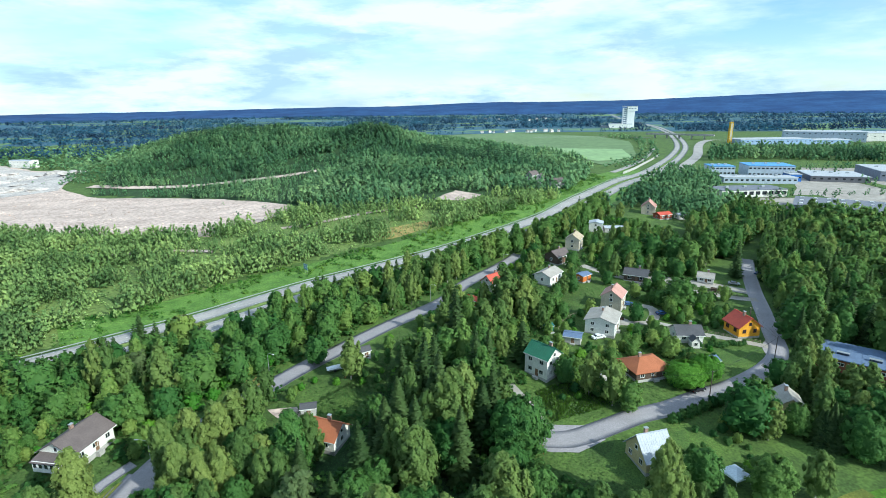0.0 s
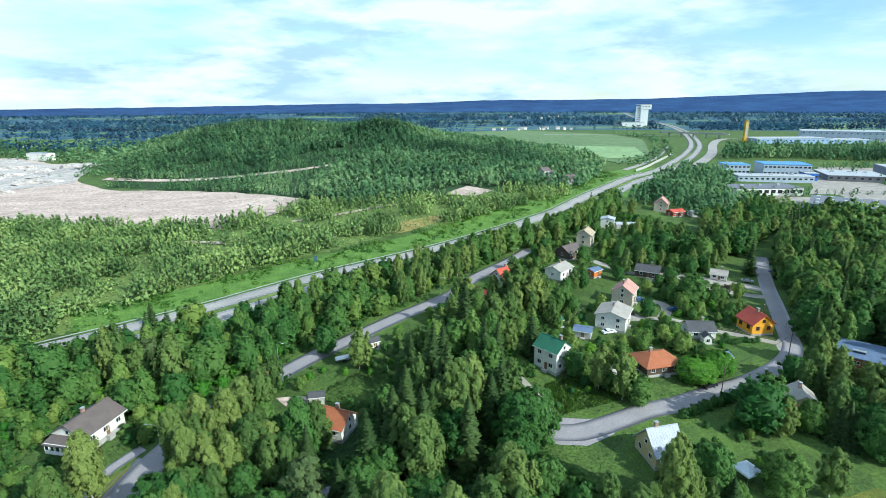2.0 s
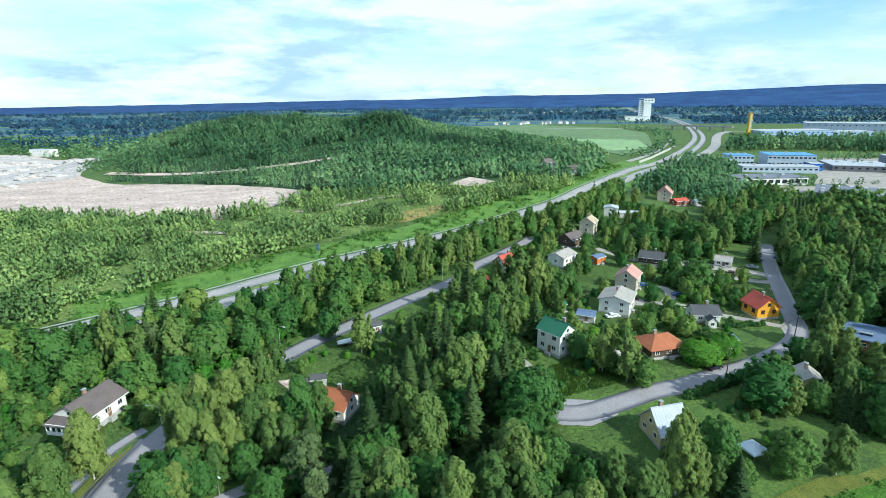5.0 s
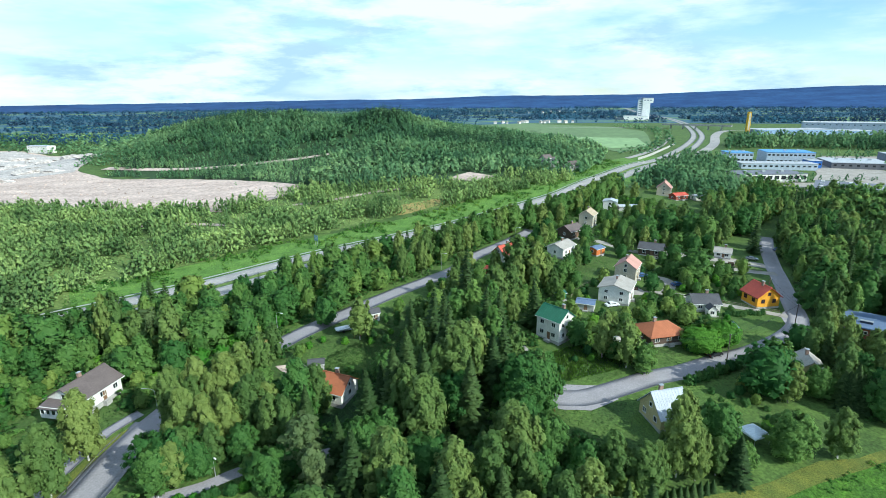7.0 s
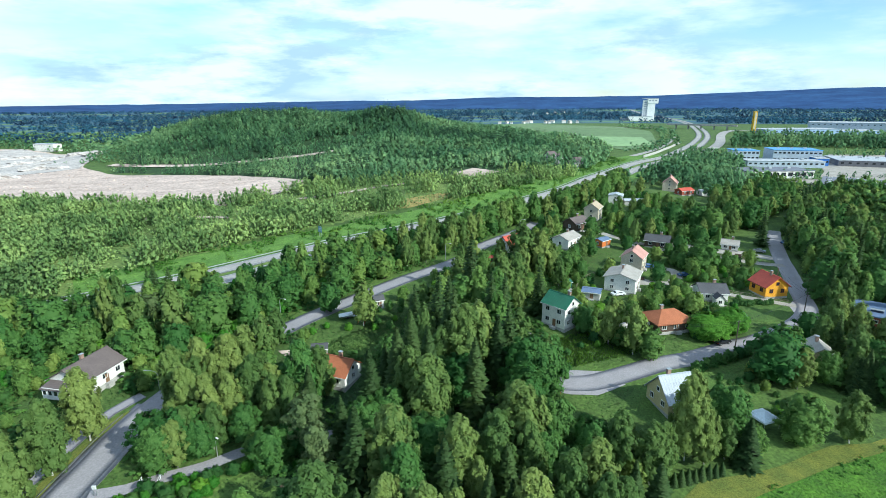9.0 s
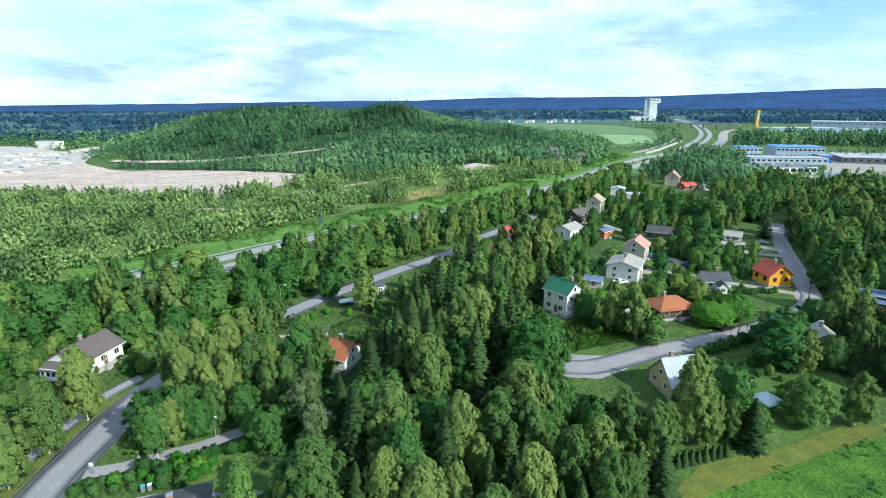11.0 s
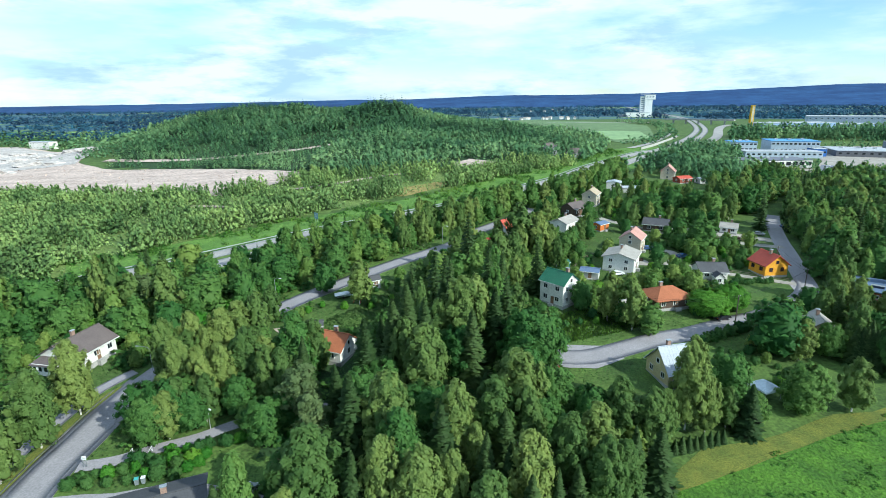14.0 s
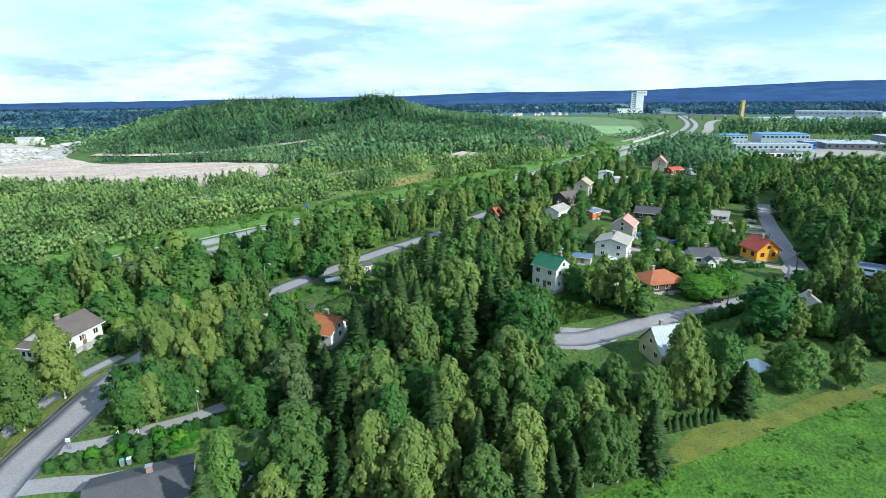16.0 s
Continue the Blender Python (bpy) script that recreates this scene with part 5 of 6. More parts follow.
house("house", "brown brick house with low orange hipped roof", 58.6, 133.8, 14, 10.6, 8.4, 2.9, 2.0, BRN, R_ORG, 0.7, hip=3.6, sides=(3, 3), chimney=-0.3)
house("house", "bright ochre yellow house with red roof", 99.8, 158.0, 98, 7.2, 7.4, 3.9, 2.8, YEL, R_RED, 0.6, storeys=1, ends=(2, 2), chimney=-0.2, frame=paint_of("brown_trim", (0.16, 0.05, 0.03)))
house("house", "pale grey house with wide grey low roof", 54.8, 159.8, 62, 10.2, 9.2, 4.7, 1.4, WH, R_GREY, 0.5, storeys=2, ends=(2, 2), chimney=0.2)
house("house", "beige rendered house with faded red gabled roof", 64.6, 179.0, 60, 8.6, 7.0, 5.2, 2.4, BEIGE, R_PINK, 0.4, storeys=2, ends=(1, 1), chimney=-0.3)
house("house", "white house with low grey roof among trees", 46.2, 204.0, 50, 10, 7, 4.0, 1.5, WH, R_GREY, 0.5, storeys=1)
house("house", "small house with red roof among trees", 23.2, 195.0, 40, 8, 6.2, 3.6, 2.6, GREY, R_RED, 0.5)
house("shed", "low shed with red and white roof", 14.6, 178.4, -45, 7.4, 3.4, 2.2, 0.7, RED_W, R_RED, 0.3, chimney=0, plinth=0.2, ends=(0, 0), sides=(1, 1))
house("house", "beige house half hidden by trees", 87.0, 115.4, 70, 7.2, 6.0, 3.6, 2.2, PALE, R_GREY, 0.5)
house("house", "small dark-roofed house with white porch", 80.0, 154.4, -4, 8.0, 6.6, 2.6, 1.9, WH, R_DARK, 0.4)
house("porch", "small white gabled porch before the dark-roofed house", 80.0, 148.9, 86, 2.4, 2.4, 2.3, 1.1, WH, R_DARK, 0.25, chimney=0, plinth=0.2, ends=(0, 1), sides=(0, 0))
house("shed", "low shed with pale blue sheet roof", 43.0, 151.6, -22, 5.2, 4.6, 2.0, 0.5, GREY, R_BLUE, 0.3, chimney=0, plinth=0.2, ends=(0, 0), sides=(1, 0))
house("house", "low house with wide dark felt roof", -41.2, 62.6, 24, 12.5, 8.6, 2.7, 1.5, GREY, R_DARK, 0.6, chimney=0.2)
house("shed", "shed with orange-red roof beside the lane", 149.8, 220.0, 60, 8, 6, 3.0, 1.8, RED_W, R_RED, 0.4, chimney=0)
house("house", "small white cottage beside the back lane", 112.2, 206.4, -30, 6, 5, 2.5, 1.4, WH, R_GREY, 0.4)
house("house", "dark brown house with grey roof under trees", 84.0, 208.4, -28, 9, 6.5, 3.0, 1.8, BRN, R_DARK, 0.5)
house("house", "tall beige house with pale roof", 69.0, 251.5, 62, 8.5, 6.6, 5.4, 2.2, BEIGE, paint_of("tan_roof", (0.42, 0.34, 0.24)), 0.4, storeys=2)
house("house", "white two-storey house behind spruces", 88.5, 281.0, 70, 7, 7, 5.0, 0.8, WH, R_WHT, 0.3, storeys=2, chimney=0)
house("shed", "long low shed with white roof", 98.5, 281.0, -4, 11, 5, 2.6, 0.6, GREY, R_WHT, 0.3, chimney=0)
house("house", "pale two-storey house with faded red roof", 136.5, 329.0, 64, 10, 8, 5.0, 3.4, BEIGE, R_PINK, 0.5, storeys=2)
house("house", "red annex with low roof", 140.0, 316.0, 20, 9, 6, 2.8, 1.2, RED_W, R_RED, 0.4, chimney=0)
house("garage", "white flat garage beside the red house", 153.5, 317.0, 6, 9, 6, 3.0, 0.4, WH, R_WHT, 0.3, chimney=0)
house("house", "dark brown house among trees", 56.0, 230.5, 40, 9, 7, 3.8, 2.0, BRN, R_BRN, 0.5)
house("shed", "small orange shed with pale roof", 61.0, 206.4, 40, 5.6, 4.2, 2.8, 0.6, paint_of("orange_wall", (0.55, 0.16, 0.04)), R_BLUE, 0.3, chimney=0, ends=(0, 1), sides=(1, 0))
house("shed", "small grey shed with dark roof", -31.2, 116.2, 10, 3.6, 2.6, 2.1, 0.7, GREY, R_DARK, 0.25, chimney=0, plinth=0.15, ends=(0, 0), sides=(1, 1))
house("playhouse", "small white shelter with dark roof beside the road", -20.4, 141.8, 30, 2.6, 2.2, 2.2, 0.9, WH, R_DARK, 0.3, chimney=0, plinth=0.15, ends=(0, 0), sides=(1, 1))
house("greenhouse", "small teal garden shed", 36.6, 157.5, 30, 2.6, 2.0, 2.0, 0.6, paint_of("teal_wall", (0.04, 0.20, 0.17)), paint_of("teal_roof", (0.03, 0.14, 0.12)), 0.2, chimney=0, plinth=0.1, ends=(0, 0), sides=(0, 0))
house("shed", "small garage with blue-grey roof behind willows", 78.6, 137.0, 20, 4.5, 3.6, 2.3, 0.8, WH, R_BLUE, 0.3, chimney=0, plinth=0.15, ends=(0, 0), sides=(1, 0))
house("shed", "low grey shed roof among birches", 45.5, 128.0, 40, 4.2, 3.2, 2.2, 0.8, GREY, R_GREY, 0.3, chimney=0, plinth=0.15, ends=(0, 0), sides=(0, 1))
house("house", "pale cottage hidden under birches", 14.0, 76.5, 15, 7, 5.5, 2.8, 1.8, PALE, R_GREY, 0.4)
for x, y, a in ((84.5, 452, 40), (88, 436, 70), (98, 416, 30)):
    house("house", "weathered grey house on the wooded slope", x, y, a, 9, 7, 4.5, 2.8, GREY, R_BRN, 0.5, chimney=0)


def brick_hall():
    root = tagged(new("brick_building"), "long low brick building with blue-grey flat roof", "building")
    root.matrix_world = Matrix.Translation((120.5, 135.5, gz(118, 136))) @ Matrix.Rotation(radians(-40), 4, "Z")
    brick = material("red_brick", (0.27, 0.095, 0.06), (0.19, 0.07, 0.05), 0.9, 0.8, 10, 0.01)
    box_part("wall", (20, 13, 5.0), (0, 0, 1.0), brick, root)
    box_part("roof", (20.8, 13.8, 0.35), (0, 0, 3.65), R_BLUE, root, "blue-grey sheet roof", 0.06)
    for i in range(12):
        box_part("seam", (0.06, 13.6, 0.06), (-9.5 + i * 1.72, 0, 3.84), R_BLUE, root)
    for x in (-3.5, 3.8):
        sk = box_part("skylight", (2.8, 1.0, 0.7), (x, -2.6, 4.1), paint_of("dark_box", (0.05, 0.06, 0.09)), root, "dark roof ventilation box", 0.04)
        box_part("rim", (3.0, 1.2, 0.08), (x, -2.6, 4.47), M["steel"], sk)
    for i in range(8):
        window(root, (-8.6 + i * 2.45, -6.5, 2.3), -math.pi / 2, 1.6, 0.9, paint_of("white_trim", (0.75, 0.75, 0.73)))


brick_hall()

for x, y, h in ((-27.0, 100.2, 9.5), (-30.2, 102.0, 8.0)):
    put("birch", x, y, h, 1.25)

# ---- works and far landmarks ----
lay("yard", [(214, 390), (228, 352), (250, 320), (300, 320), (360, 360), (480, 420), (480, 450), (450, 480), (470, 560), (400, 570), (345, 500), (300, 430), (275, 398)], "gravel", "pale paved yards between the factories", "yard", 20, 0.3, 2, 12)


def hall(name, label, x, y, ang, size, wall, roof, rows=1, cols=10, win=(2.2, 1.4), rim=True):
    root = tagged(new(name), label, "factory")
    z0 = gz(x, y)
    root.matrix_world = Matrix.Translation((x, y, z0)) @ Matrix.Rotation(radians(ang), 4, "Z")
    l, w, h = size
    box_part("wall", (l, w, h + 2), (0, 0, h / 2 - 1), wall, root)
    r = box_part("roof", (l + 0.6, w + 0.6, 0.5), (0, 0, h + 0.25), roof, root, "", 0.08)
    if rim:
        for i in range(3):
            box_part("vent", (2.4, 1.8, 1.3), (l * (i - 1) * 0.28, w * 0.1, h + 1.1), M["steel"], r)
    for k in range(rows):
        for i in range(cols):
            box_part("window", (win[0], 0.15, win[1]), (-l / 2 + l * (i + 0.5) / cols, -w / 2 - 0.05, h * (k + 0.6) / rows), M["glass"], root)
    return root


BW, BR, LG = paint_of("blue_white_wall", (0.42, 0.48, 0.58)), paint_of("bright_blue_roof", (0.10, 0.30, 0.62), 0.5), paint_of("light_grey_roof", (0.42, 0.44, 0.48), 0.7)
BLUE_W = paint_of("blue_wall", (0.05, 0.16, 0.50))
hall("factory", "white factory with blue flat roof", 325, 514, -14, (40, 30, 11), BW, BR, 2, 11)
hall("factory", "white office block with blue roof edge", 284, 524, -8, (22, 22, 9), BW, BR, 2, 6)
hall("factory", "low pale hall before the blue factory", 292, 474, -8, (62, 18, 5), BW, LG, 1, 14)
hall("factory", "blue end building of the factory", 330, 482, -14, (10, 16, 6.5), BLUE_W, LG, 1, 3)
hall("factory", "long white hall with dark roof and large windows", 244, 407, 3, (52, 22, 5.5), WH, paint_of("slate_roof", (0.17, 0.18, 0.22), 0.8), 1, 10, (3.4, 2.6))
hall("factory", "large dark grey hall", 372, 488, -20, (46, 44, 5), paint_of("dark_wall", (0.14, 0.14, 0.16)), LG, 1, 8)
hall("factory", "long grey hall beside the car park", 432, 492, -20, (40, 60, 9), paint_of("slate_wall", (0.20, 0.22, 0.28)), LG, 1, 8)
hall("factory", "wide pale blue hall in the distance", 556, 884, 0, (116, 44, 8), paint_of("far_blue_wall", (0.30, 0.42, 0.62)), LG, 1, 16)
hall("factory", "white distant factory with flat roof", 700, 960, -30, (120, 60, 16), BW, LG, 2, 14)
hall("factory", "white distant hall with flat roof", 800, 960, -12, (120, 60, 14), WH, LG, 1, 10)
hall("factory", "long low distant blue works", 640, 890, -4, (90, 40, 6), paint_of("far_blue_wall", (0.30, 0.42, 0.62)), LG, 1, 10)


def flat_hall():
    root = hall("factory", "wide hall with dark grey flat roof and skylights", 272, 336, -36, (62, 40, 6), paint_of("slate_wall", (0.20, 0.22, 0.28)), paint_of("slate_roof", (0.17, 0.18, 0.22), 0.8), 1, 12, rim=False)
    for i in range(8):
        for k in range(3):
            box_part("skylight", (2.2, 1.5, 0.8), (-27 + i * 7.7, -13 + k * 13, 6.8), M["paint"], root, "", 0.1)


flat_hall()
wood("yard_trees", "small trees and hedges between the factory yards", np.array([(228 + 7 * i, 398 + 4 * math.sin(i), rng.uniform(4, 8), 1.1) for i in range(12)] + [(378 + 3 * math.sin(i * 2), 420 + i * 11, rng.uniform(5, 9), 1.0) for i in range(14)] + [(398 + i * 7, 560 + 5 * math.sin(i), rng.uniform(6, 10), 1.0) for i in range(12)] + [(300 + i * 6, 405 + 3 * math.sin(i * 3), rng.uniform(3, 6), 1.2) for i in range(11)]), round_t + slim_t, "hillwood")
lay("verge", [(372, 410), (384, 410), (392, 470), (410, 540), (400, 545), (380, 480)], "lawn", "green strip between factory yards", "verge", 10, 0.5)
lay("verge", [(225, 396), (300, 392), (300, 404), (228, 408)], "lawn", "green strip along the factory hall", "verge", 10, 0.5)


def tower():
    root = tagged(new("tower"), "tall white grain tower with window bands and low annex", "tower")
    x, y = 566, 1572
    root.matrix_world = Matrix.Translation((x, y, gz(x, y))) @ Matrix.Rotation(radians(-14), 4, "Z")
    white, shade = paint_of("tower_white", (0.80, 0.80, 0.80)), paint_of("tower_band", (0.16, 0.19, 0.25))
    box_part("body", (20, 24, 50), (6, 0, 25), white, root, "", 0.4)
    stair = box_part("stair_wing", (12, 22, 57), (-10, 1, 28.5), white, root, "white stair wing with dark window bands", 0.4)
    for i in range(9):
        box_part("window", (8, 0.6, 2.4), (-10, -10.2, 8 + i * 5.4), shade, stair)
    box_part("top_storey", (28, 26, 13), (9.5, 0, 54), white, root, "overhanging top storey", 0.4)
    for i in range(3):
        box_part("window", (5, 0.5, 2.2), (1 + i * 8, -13.1, 55), shade, root)
    box_part("roof_edge", (42, 27, 1.2), (3, 0, 61), LG, root)
    box_part("annex", (62, 30, 12), (-22, -14, 6), white, root)
    box_part("annex_roof", (63, 31, 0.8), (-22, -14, 12.4), LG, root)
    box_part("annex", (26, 20, 7), (-62, -16, 3.5), shade, root, "dark low end of the annex")


def mast():
    root = tagged(new("signal_tower"), "tall slim yellow lattice sign tower", "tower")
    x, y = 491, 885
    root.matrix_world = Matrix.Translation((x, y, gz(x, y)))
    ym = paint_of("mast_yellow", (0.62, 0.40, 0.03), 0.5)
    for i, (a, b) in enumerate(((-2, -2), (2, -2), (2, 2), (-2, 2))):
        bm = bmesh.new()
        tube(bm, (a, b, 0), (a * 0.9, b * 0.9, 35), 0.9, 0.8, 8)
        part("post", bm, ym, root)
    for k in range(9):
        box_part("brace", (4.4, 4.4, 0.6), (0, 0, 3.8 + k * 3.8), ym, root)
    box_part("panel", (2.6, 0.4, 26), (0, -2.4, 20), paint_of("mast_grey", (0.45, 0.42, 0.36)), root, "grey inner panel")


tower()
mast()
q = house("quarry_building", "white quarry building with flat roof", -668, 880, -12, 40, 16, 12, 0.6, WH, R_WHT, 0.4, storeys=2, chimney=0, sides=(0, 6), ends=(2, 2))


def bridge():
    root = tagged(new("bridge"), "grey concrete road bridge over the highway", "bridge")
    root.matrix_world = Matrix.Translation((459, 1000, gz(459, 1000))) @ Matrix.Rotation(radians(-40), 4, "Z")
    box_part("deck", (120, 10, 1.6), (0, 0, 7.4), M["concrete"], root, "", 0.15)
    for s in (1, -1):
        box_part("parapet", (120, 0.4, 1.1), (0, s * 4.8, 8.75), M["concrete"], root)
    for i in range(5):
        box_part("pier", (1.6, 6, 7), (-44 + i * 22, 0, 3.2), M["concrete"], root)


bridge()


def ramp_roads():
    for pts, w in (([(228, 512), (284, 596), (348, 700), (412, 828), (462, 915), (500, 962)], 6), ([(176, 520), (200, 556), (240, 622), (282, 700), (330, 800)], 3.0),
                   ([(420, 1036), (340, 1060), (200, 1090)], 4), ([(500, 966), (600, 930), (760, 920)], 4)):
        strip("road", smooth_line(pts, 10), -w, w, 0.5, "highway", "pale asphalt slip road", "road")


ramp_roads()


def far_village():
    """Distant hamlets, a few pale houses each."""
    wall, roof = WH, R_GREY
    spots = [(120 + i * 17 + 6 * math.sin(i * 2.3), 1330 + 30 * math.sin(i * 1.7)) for i in range(12)]
    spots += [(-640 + i * 34, 1290 + 60 * math.sin(i * 2.1)) for i in range(14)]
    spots += [(200 + i * 60, 2600 + 120 * math.sin(i * 1.3)) for i in range(8)]
    for i, (x, y) in enumerate(spots):
        root = tagged(new("house"), "small pale distant house with grey roof", "house", "distant hamlet houses")
        root.matrix_world = Matrix.Translation((x, y, gz(x, y))) @ Matrix.Rotation(i * 0.7, 4, "Z") @ Matrix.Scale(0.55 + 0.3 * abs(math.sin(i * 3.1)), 4)
        box_part("wall", (14, 9, 8), (0, 0, 3), wall, root)
        bm = bmesh.new()
        v = [bm.verts.new(p) for p in ((-8, -5.4, 6.6), (8, -5.4, 6.6), (8, 5.4, 6.6), (-8, 5.4, 6.6), (-8, 0, 10.6), (8, 0, 10.6))]
        for q in ((0, 1, 5, 4), (2, 3, 4, 5), (1, 2, 5), (3, 0, 4), (0, 3, 2, 1)):
            bm.faces.new([v[k] for k in q])
        part("roof", bm, roof, root)


far_village()

# ---- vehicles ----
def car(name, label, x, y, ang, colour, van=False, length=4.4, z=None):
    root = tagged(new(name), label, "van" if van else "car")
    root.matrix_world = Matrix.Translation((x, y, (gz(x, y) if z is None else z) + 0.1)) @ Matrix.Rotation(radians(ang), 4, "Z")
    k, h = length / 4.4, 1.95 if van else 1.42
    bm = bmesh.new()
    prof = [(-2.2, 0.35), (-2.2, 0.85), (-1.9, 0.95), (-1.5, 1.0), (-1.0, h), (0.5, h), (1.15, 0.98), (2.05, 0.85), (2.2, 0.6), (2.2, 0.35)] if not van else [(-2.2, 0.35), (-2.25, 1.0), (-2.1, h), (1.0, h), (1.6, 1.1), (2.15, 0.95), (2.25, 0.6), (2.2, 0.35)]
    rows = []
    for s, inset in ((-1, 0), (1, 0)):
        rows.append([bm.verts.new((a * k, s * (0.88 - (0.13 if b > 1.02 else 0)), b)) for a, b in prof])
    n = len(prof)
    for i in range(n):
        bm.faces.new((rows[0][i], rows[0][(i + 1) % n], rows[1][(i + 1) % n], rows[1][i]))
    bm.faces.new(rows[0])
    bm.faces.new(rows[1])
    bmesh.ops.recalc_face_normals(bm, faces=bm.faces[:])
    body = part("body", bm, colour, root)
    lo, hi = 1.02, h - 0.1
    for s in (-1, 1):
        bm = bmesh.new()
        pts = [(-1.35, lo), (-0.98, hi), (0.45, hi), (1.0, lo)] if not van else [(0.2, 1.15), (0.2, hi), (0.9, hi), (1.4, 1.15)]
        bm.faces.new([bm.verts.new((a * k, s * (0.885 - (0.13 if b > 1.05 else 0.02)), b)) for a, b in pts])
        r = bmesh.ops.extrude_face_region(bm, geom=bm.faces[:])
        bmesh.ops.translate(bm, verts=[w for w in r["geom"] if isinstance(w, bmesh.types.BMVert)], vec=(0, s * 0.02, 0))
        part("side_window", bm, M["glass"], body)
    fr = [(0.56, h - 0.04), (1.12, 1.02)] if not van else [(1.05, h - 0.06), (1.58, 1.16)]
    for nm, seg in (("windscreen", fr), ("rear_window", [(-1.05, h - 0.04), (-1.46, 1.04)])):
        if van and nm == "rear_window":
            continue
        bm = bmesh.new()
        (a0, b0), (a1, b1) = seg
        o = 0.03 if nm == "windscreen" else -0.03
        bm.faces.new([bm.verts.new(p) for p in ((a0 * k + o, -0.66, b0), (a0 * k + o, 0.66, b0), (a1 * k + o, 0.72, b1), (a1 * k + o, -0.72, b1))])
        r = bmesh.ops.extrude_face_region(bm, geom=bm.faces[:])
        bmesh.ops.translate(bm, verts=[w for w in r["geom"] if isinstance(w, bmesh.types.BMVert)], vec=(o * 0.5, 0, 0.015))
        part(nm, bm, M["glass"], body)
    for a in (-1.35, 1.35):
        for s in (-1, 1):
            bm = bmesh.new()
            tube(bm, (a * k, s * 0.68, 0.32), (a * k, s * 0.9, 0.32), 0.32, 0.32, 12)
            wheel = part("wheel", bm, paint_of("tyre", (0.02, 0.02, 0.02)), root)
            bm = bmesh.new()
            tube(bm, (a * k, s * 0.89, 0.32), (a * k, s * 0.92, 0.32), 0.2, 0.18, 10)
            part("rim", bm, M["steel"], wheel)
    for s in (-1, 1):
        box_part("headlight", (0.06, 0.34, 0.14), (2.2 * k, s * 0.62, 0.7), M["paint"], root)
        box_part("tail_light", (0.06, 0.3, 0.14), (-2.2 * k, s * 0.64, 0.75), paint_of("lamp_red", (0.4, 0.02, 0.02), 0.3), root)
    return root


C_BLK, C_SIL, C_WHT, C_BLU = paint_of("black_paint", (0.015, 0.016, 0.02), 0.2), paint_of("silver_paint", (0.45, 0.47, 0.50), 0.25, 0.5), paint_of("white_paint", (0.75, 0.76, 0.78), 0.25), paint_of("blue_paint", (0.05, 0.10, 0.22), 0.25)
C_RED = paint_of("red_paint", (0.42, 0.03, 0.02), 0.3)
car("car", "dark parked car on the lane beside the pole", 69.6, 124.9, 22, C_BLK)
car("car", "silver car parked under trees", 7.4, 88.6, 70, C_SIL)
car("car", "white car parked beside the grey house", 51.6, 153.2, 15, C_WHT)
car("car", "blue car parked on the gravel drive", 70.6, 180.6, 5, C_BLU)
car("van", "white van parked beside the lane", 143.5, 216.6, -8, C_WHT, True, 5.0)
car("car", "dark car parked beside the lane", 139.6, 214.6, 20, C_BLU)
car("car", "silver car parked beside the back lane", 122.0, 202.6, -30, C_SIL)
car("car", "dark blue car in the garden", 93.0, 186.0, 10, C_BLU)
car("car", "blue car parked in the garden", 80.0, 172.6, 5, C_BLU)
car("car", "silver car parked at the back yard", 97.5, 203.0, -25, C_SIL)
car("car", "white car on the highway", -20.0, 219.0, 39, C_WHT, z=gz(-20, 219) + 0.25)

def lorry():
    root = tagged(new("lorry"), "red and white lorry on the highway", "lorry")
    p = 14.5, 246.0
    root.matrix_world = Matrix.Translation((p[0], p[1], gz(*p) + 0.35)) @ Matrix.Rotation(radians(39), 4, "Z")
    cab = box_part("cab", (2.4, 2.4, 2.7), (-6.4, 0, 1.85), C_RED, root, "red cab", 0.15)
    box_part("windscreen", (0.08, 2.0, 0.9), (-7.62, 0, 2.4), M["glass"], cab)
    box_part("box_body", (9.6, 2.5, 2.9), (0, 0, 2.35), C_WHT, root, "white cargo box", 0.06)
    box_part("red_band", (9.4, 2.54, 1.1), (0, 0, 1.7), C_RED, root)
    for a in (-6.4, -2.0, 2.6, 3.8):
        for s in (-1, 1):
            bm = bmesh.new()
            tube(bm, (a, s * 0.95, 0.5), (a, s * 1.25, 0.5), 0.5, 0.5, 12)
            part("wheel", bm, paint_of("tyre", (0.02, 0.02, 0.02)), root)


lorry()


# ---- street furniture and garden things ----
def lamp_post(x, y, ang, h=6.5, arm=1.9):
    root = tagged(new("street_lamp"), "grey steel street lamp with a curved arm", "street lamp")
    root.matrix_world = Matrix.Translation((x, y, gz(x, y))) @ Matrix.Rotation(radians(ang), 4, "Z")
    bm = bmesh.new()
    tube(bm, (0, 0, -0.3), (0, 0, h - 0.7), 0.09, 0.06, 8)
    part("pole", bm, M["steel"], root)
    bm = bmesh.new()
    pts = [(0, 0, h - 0.7), (arm * 0.15, 0, h - 0.25), (arm * 0.5, 0, h), (arm, 0, h + 0.08)]
    for a, b in zip(pts[:-1], pts[1:]):
        tube(bm, a, b, 0.05, 0.045, 8)
    part("arm", bm, M["steel"], root)
    box_part("lamp_head", (0.75, 0.26, 0.14), (arm + 0.3, 0, h + 0.07), paint_of("lamp_white", (0.75, 0.76, 0.76)), root, "pale lamp head", 0.04)


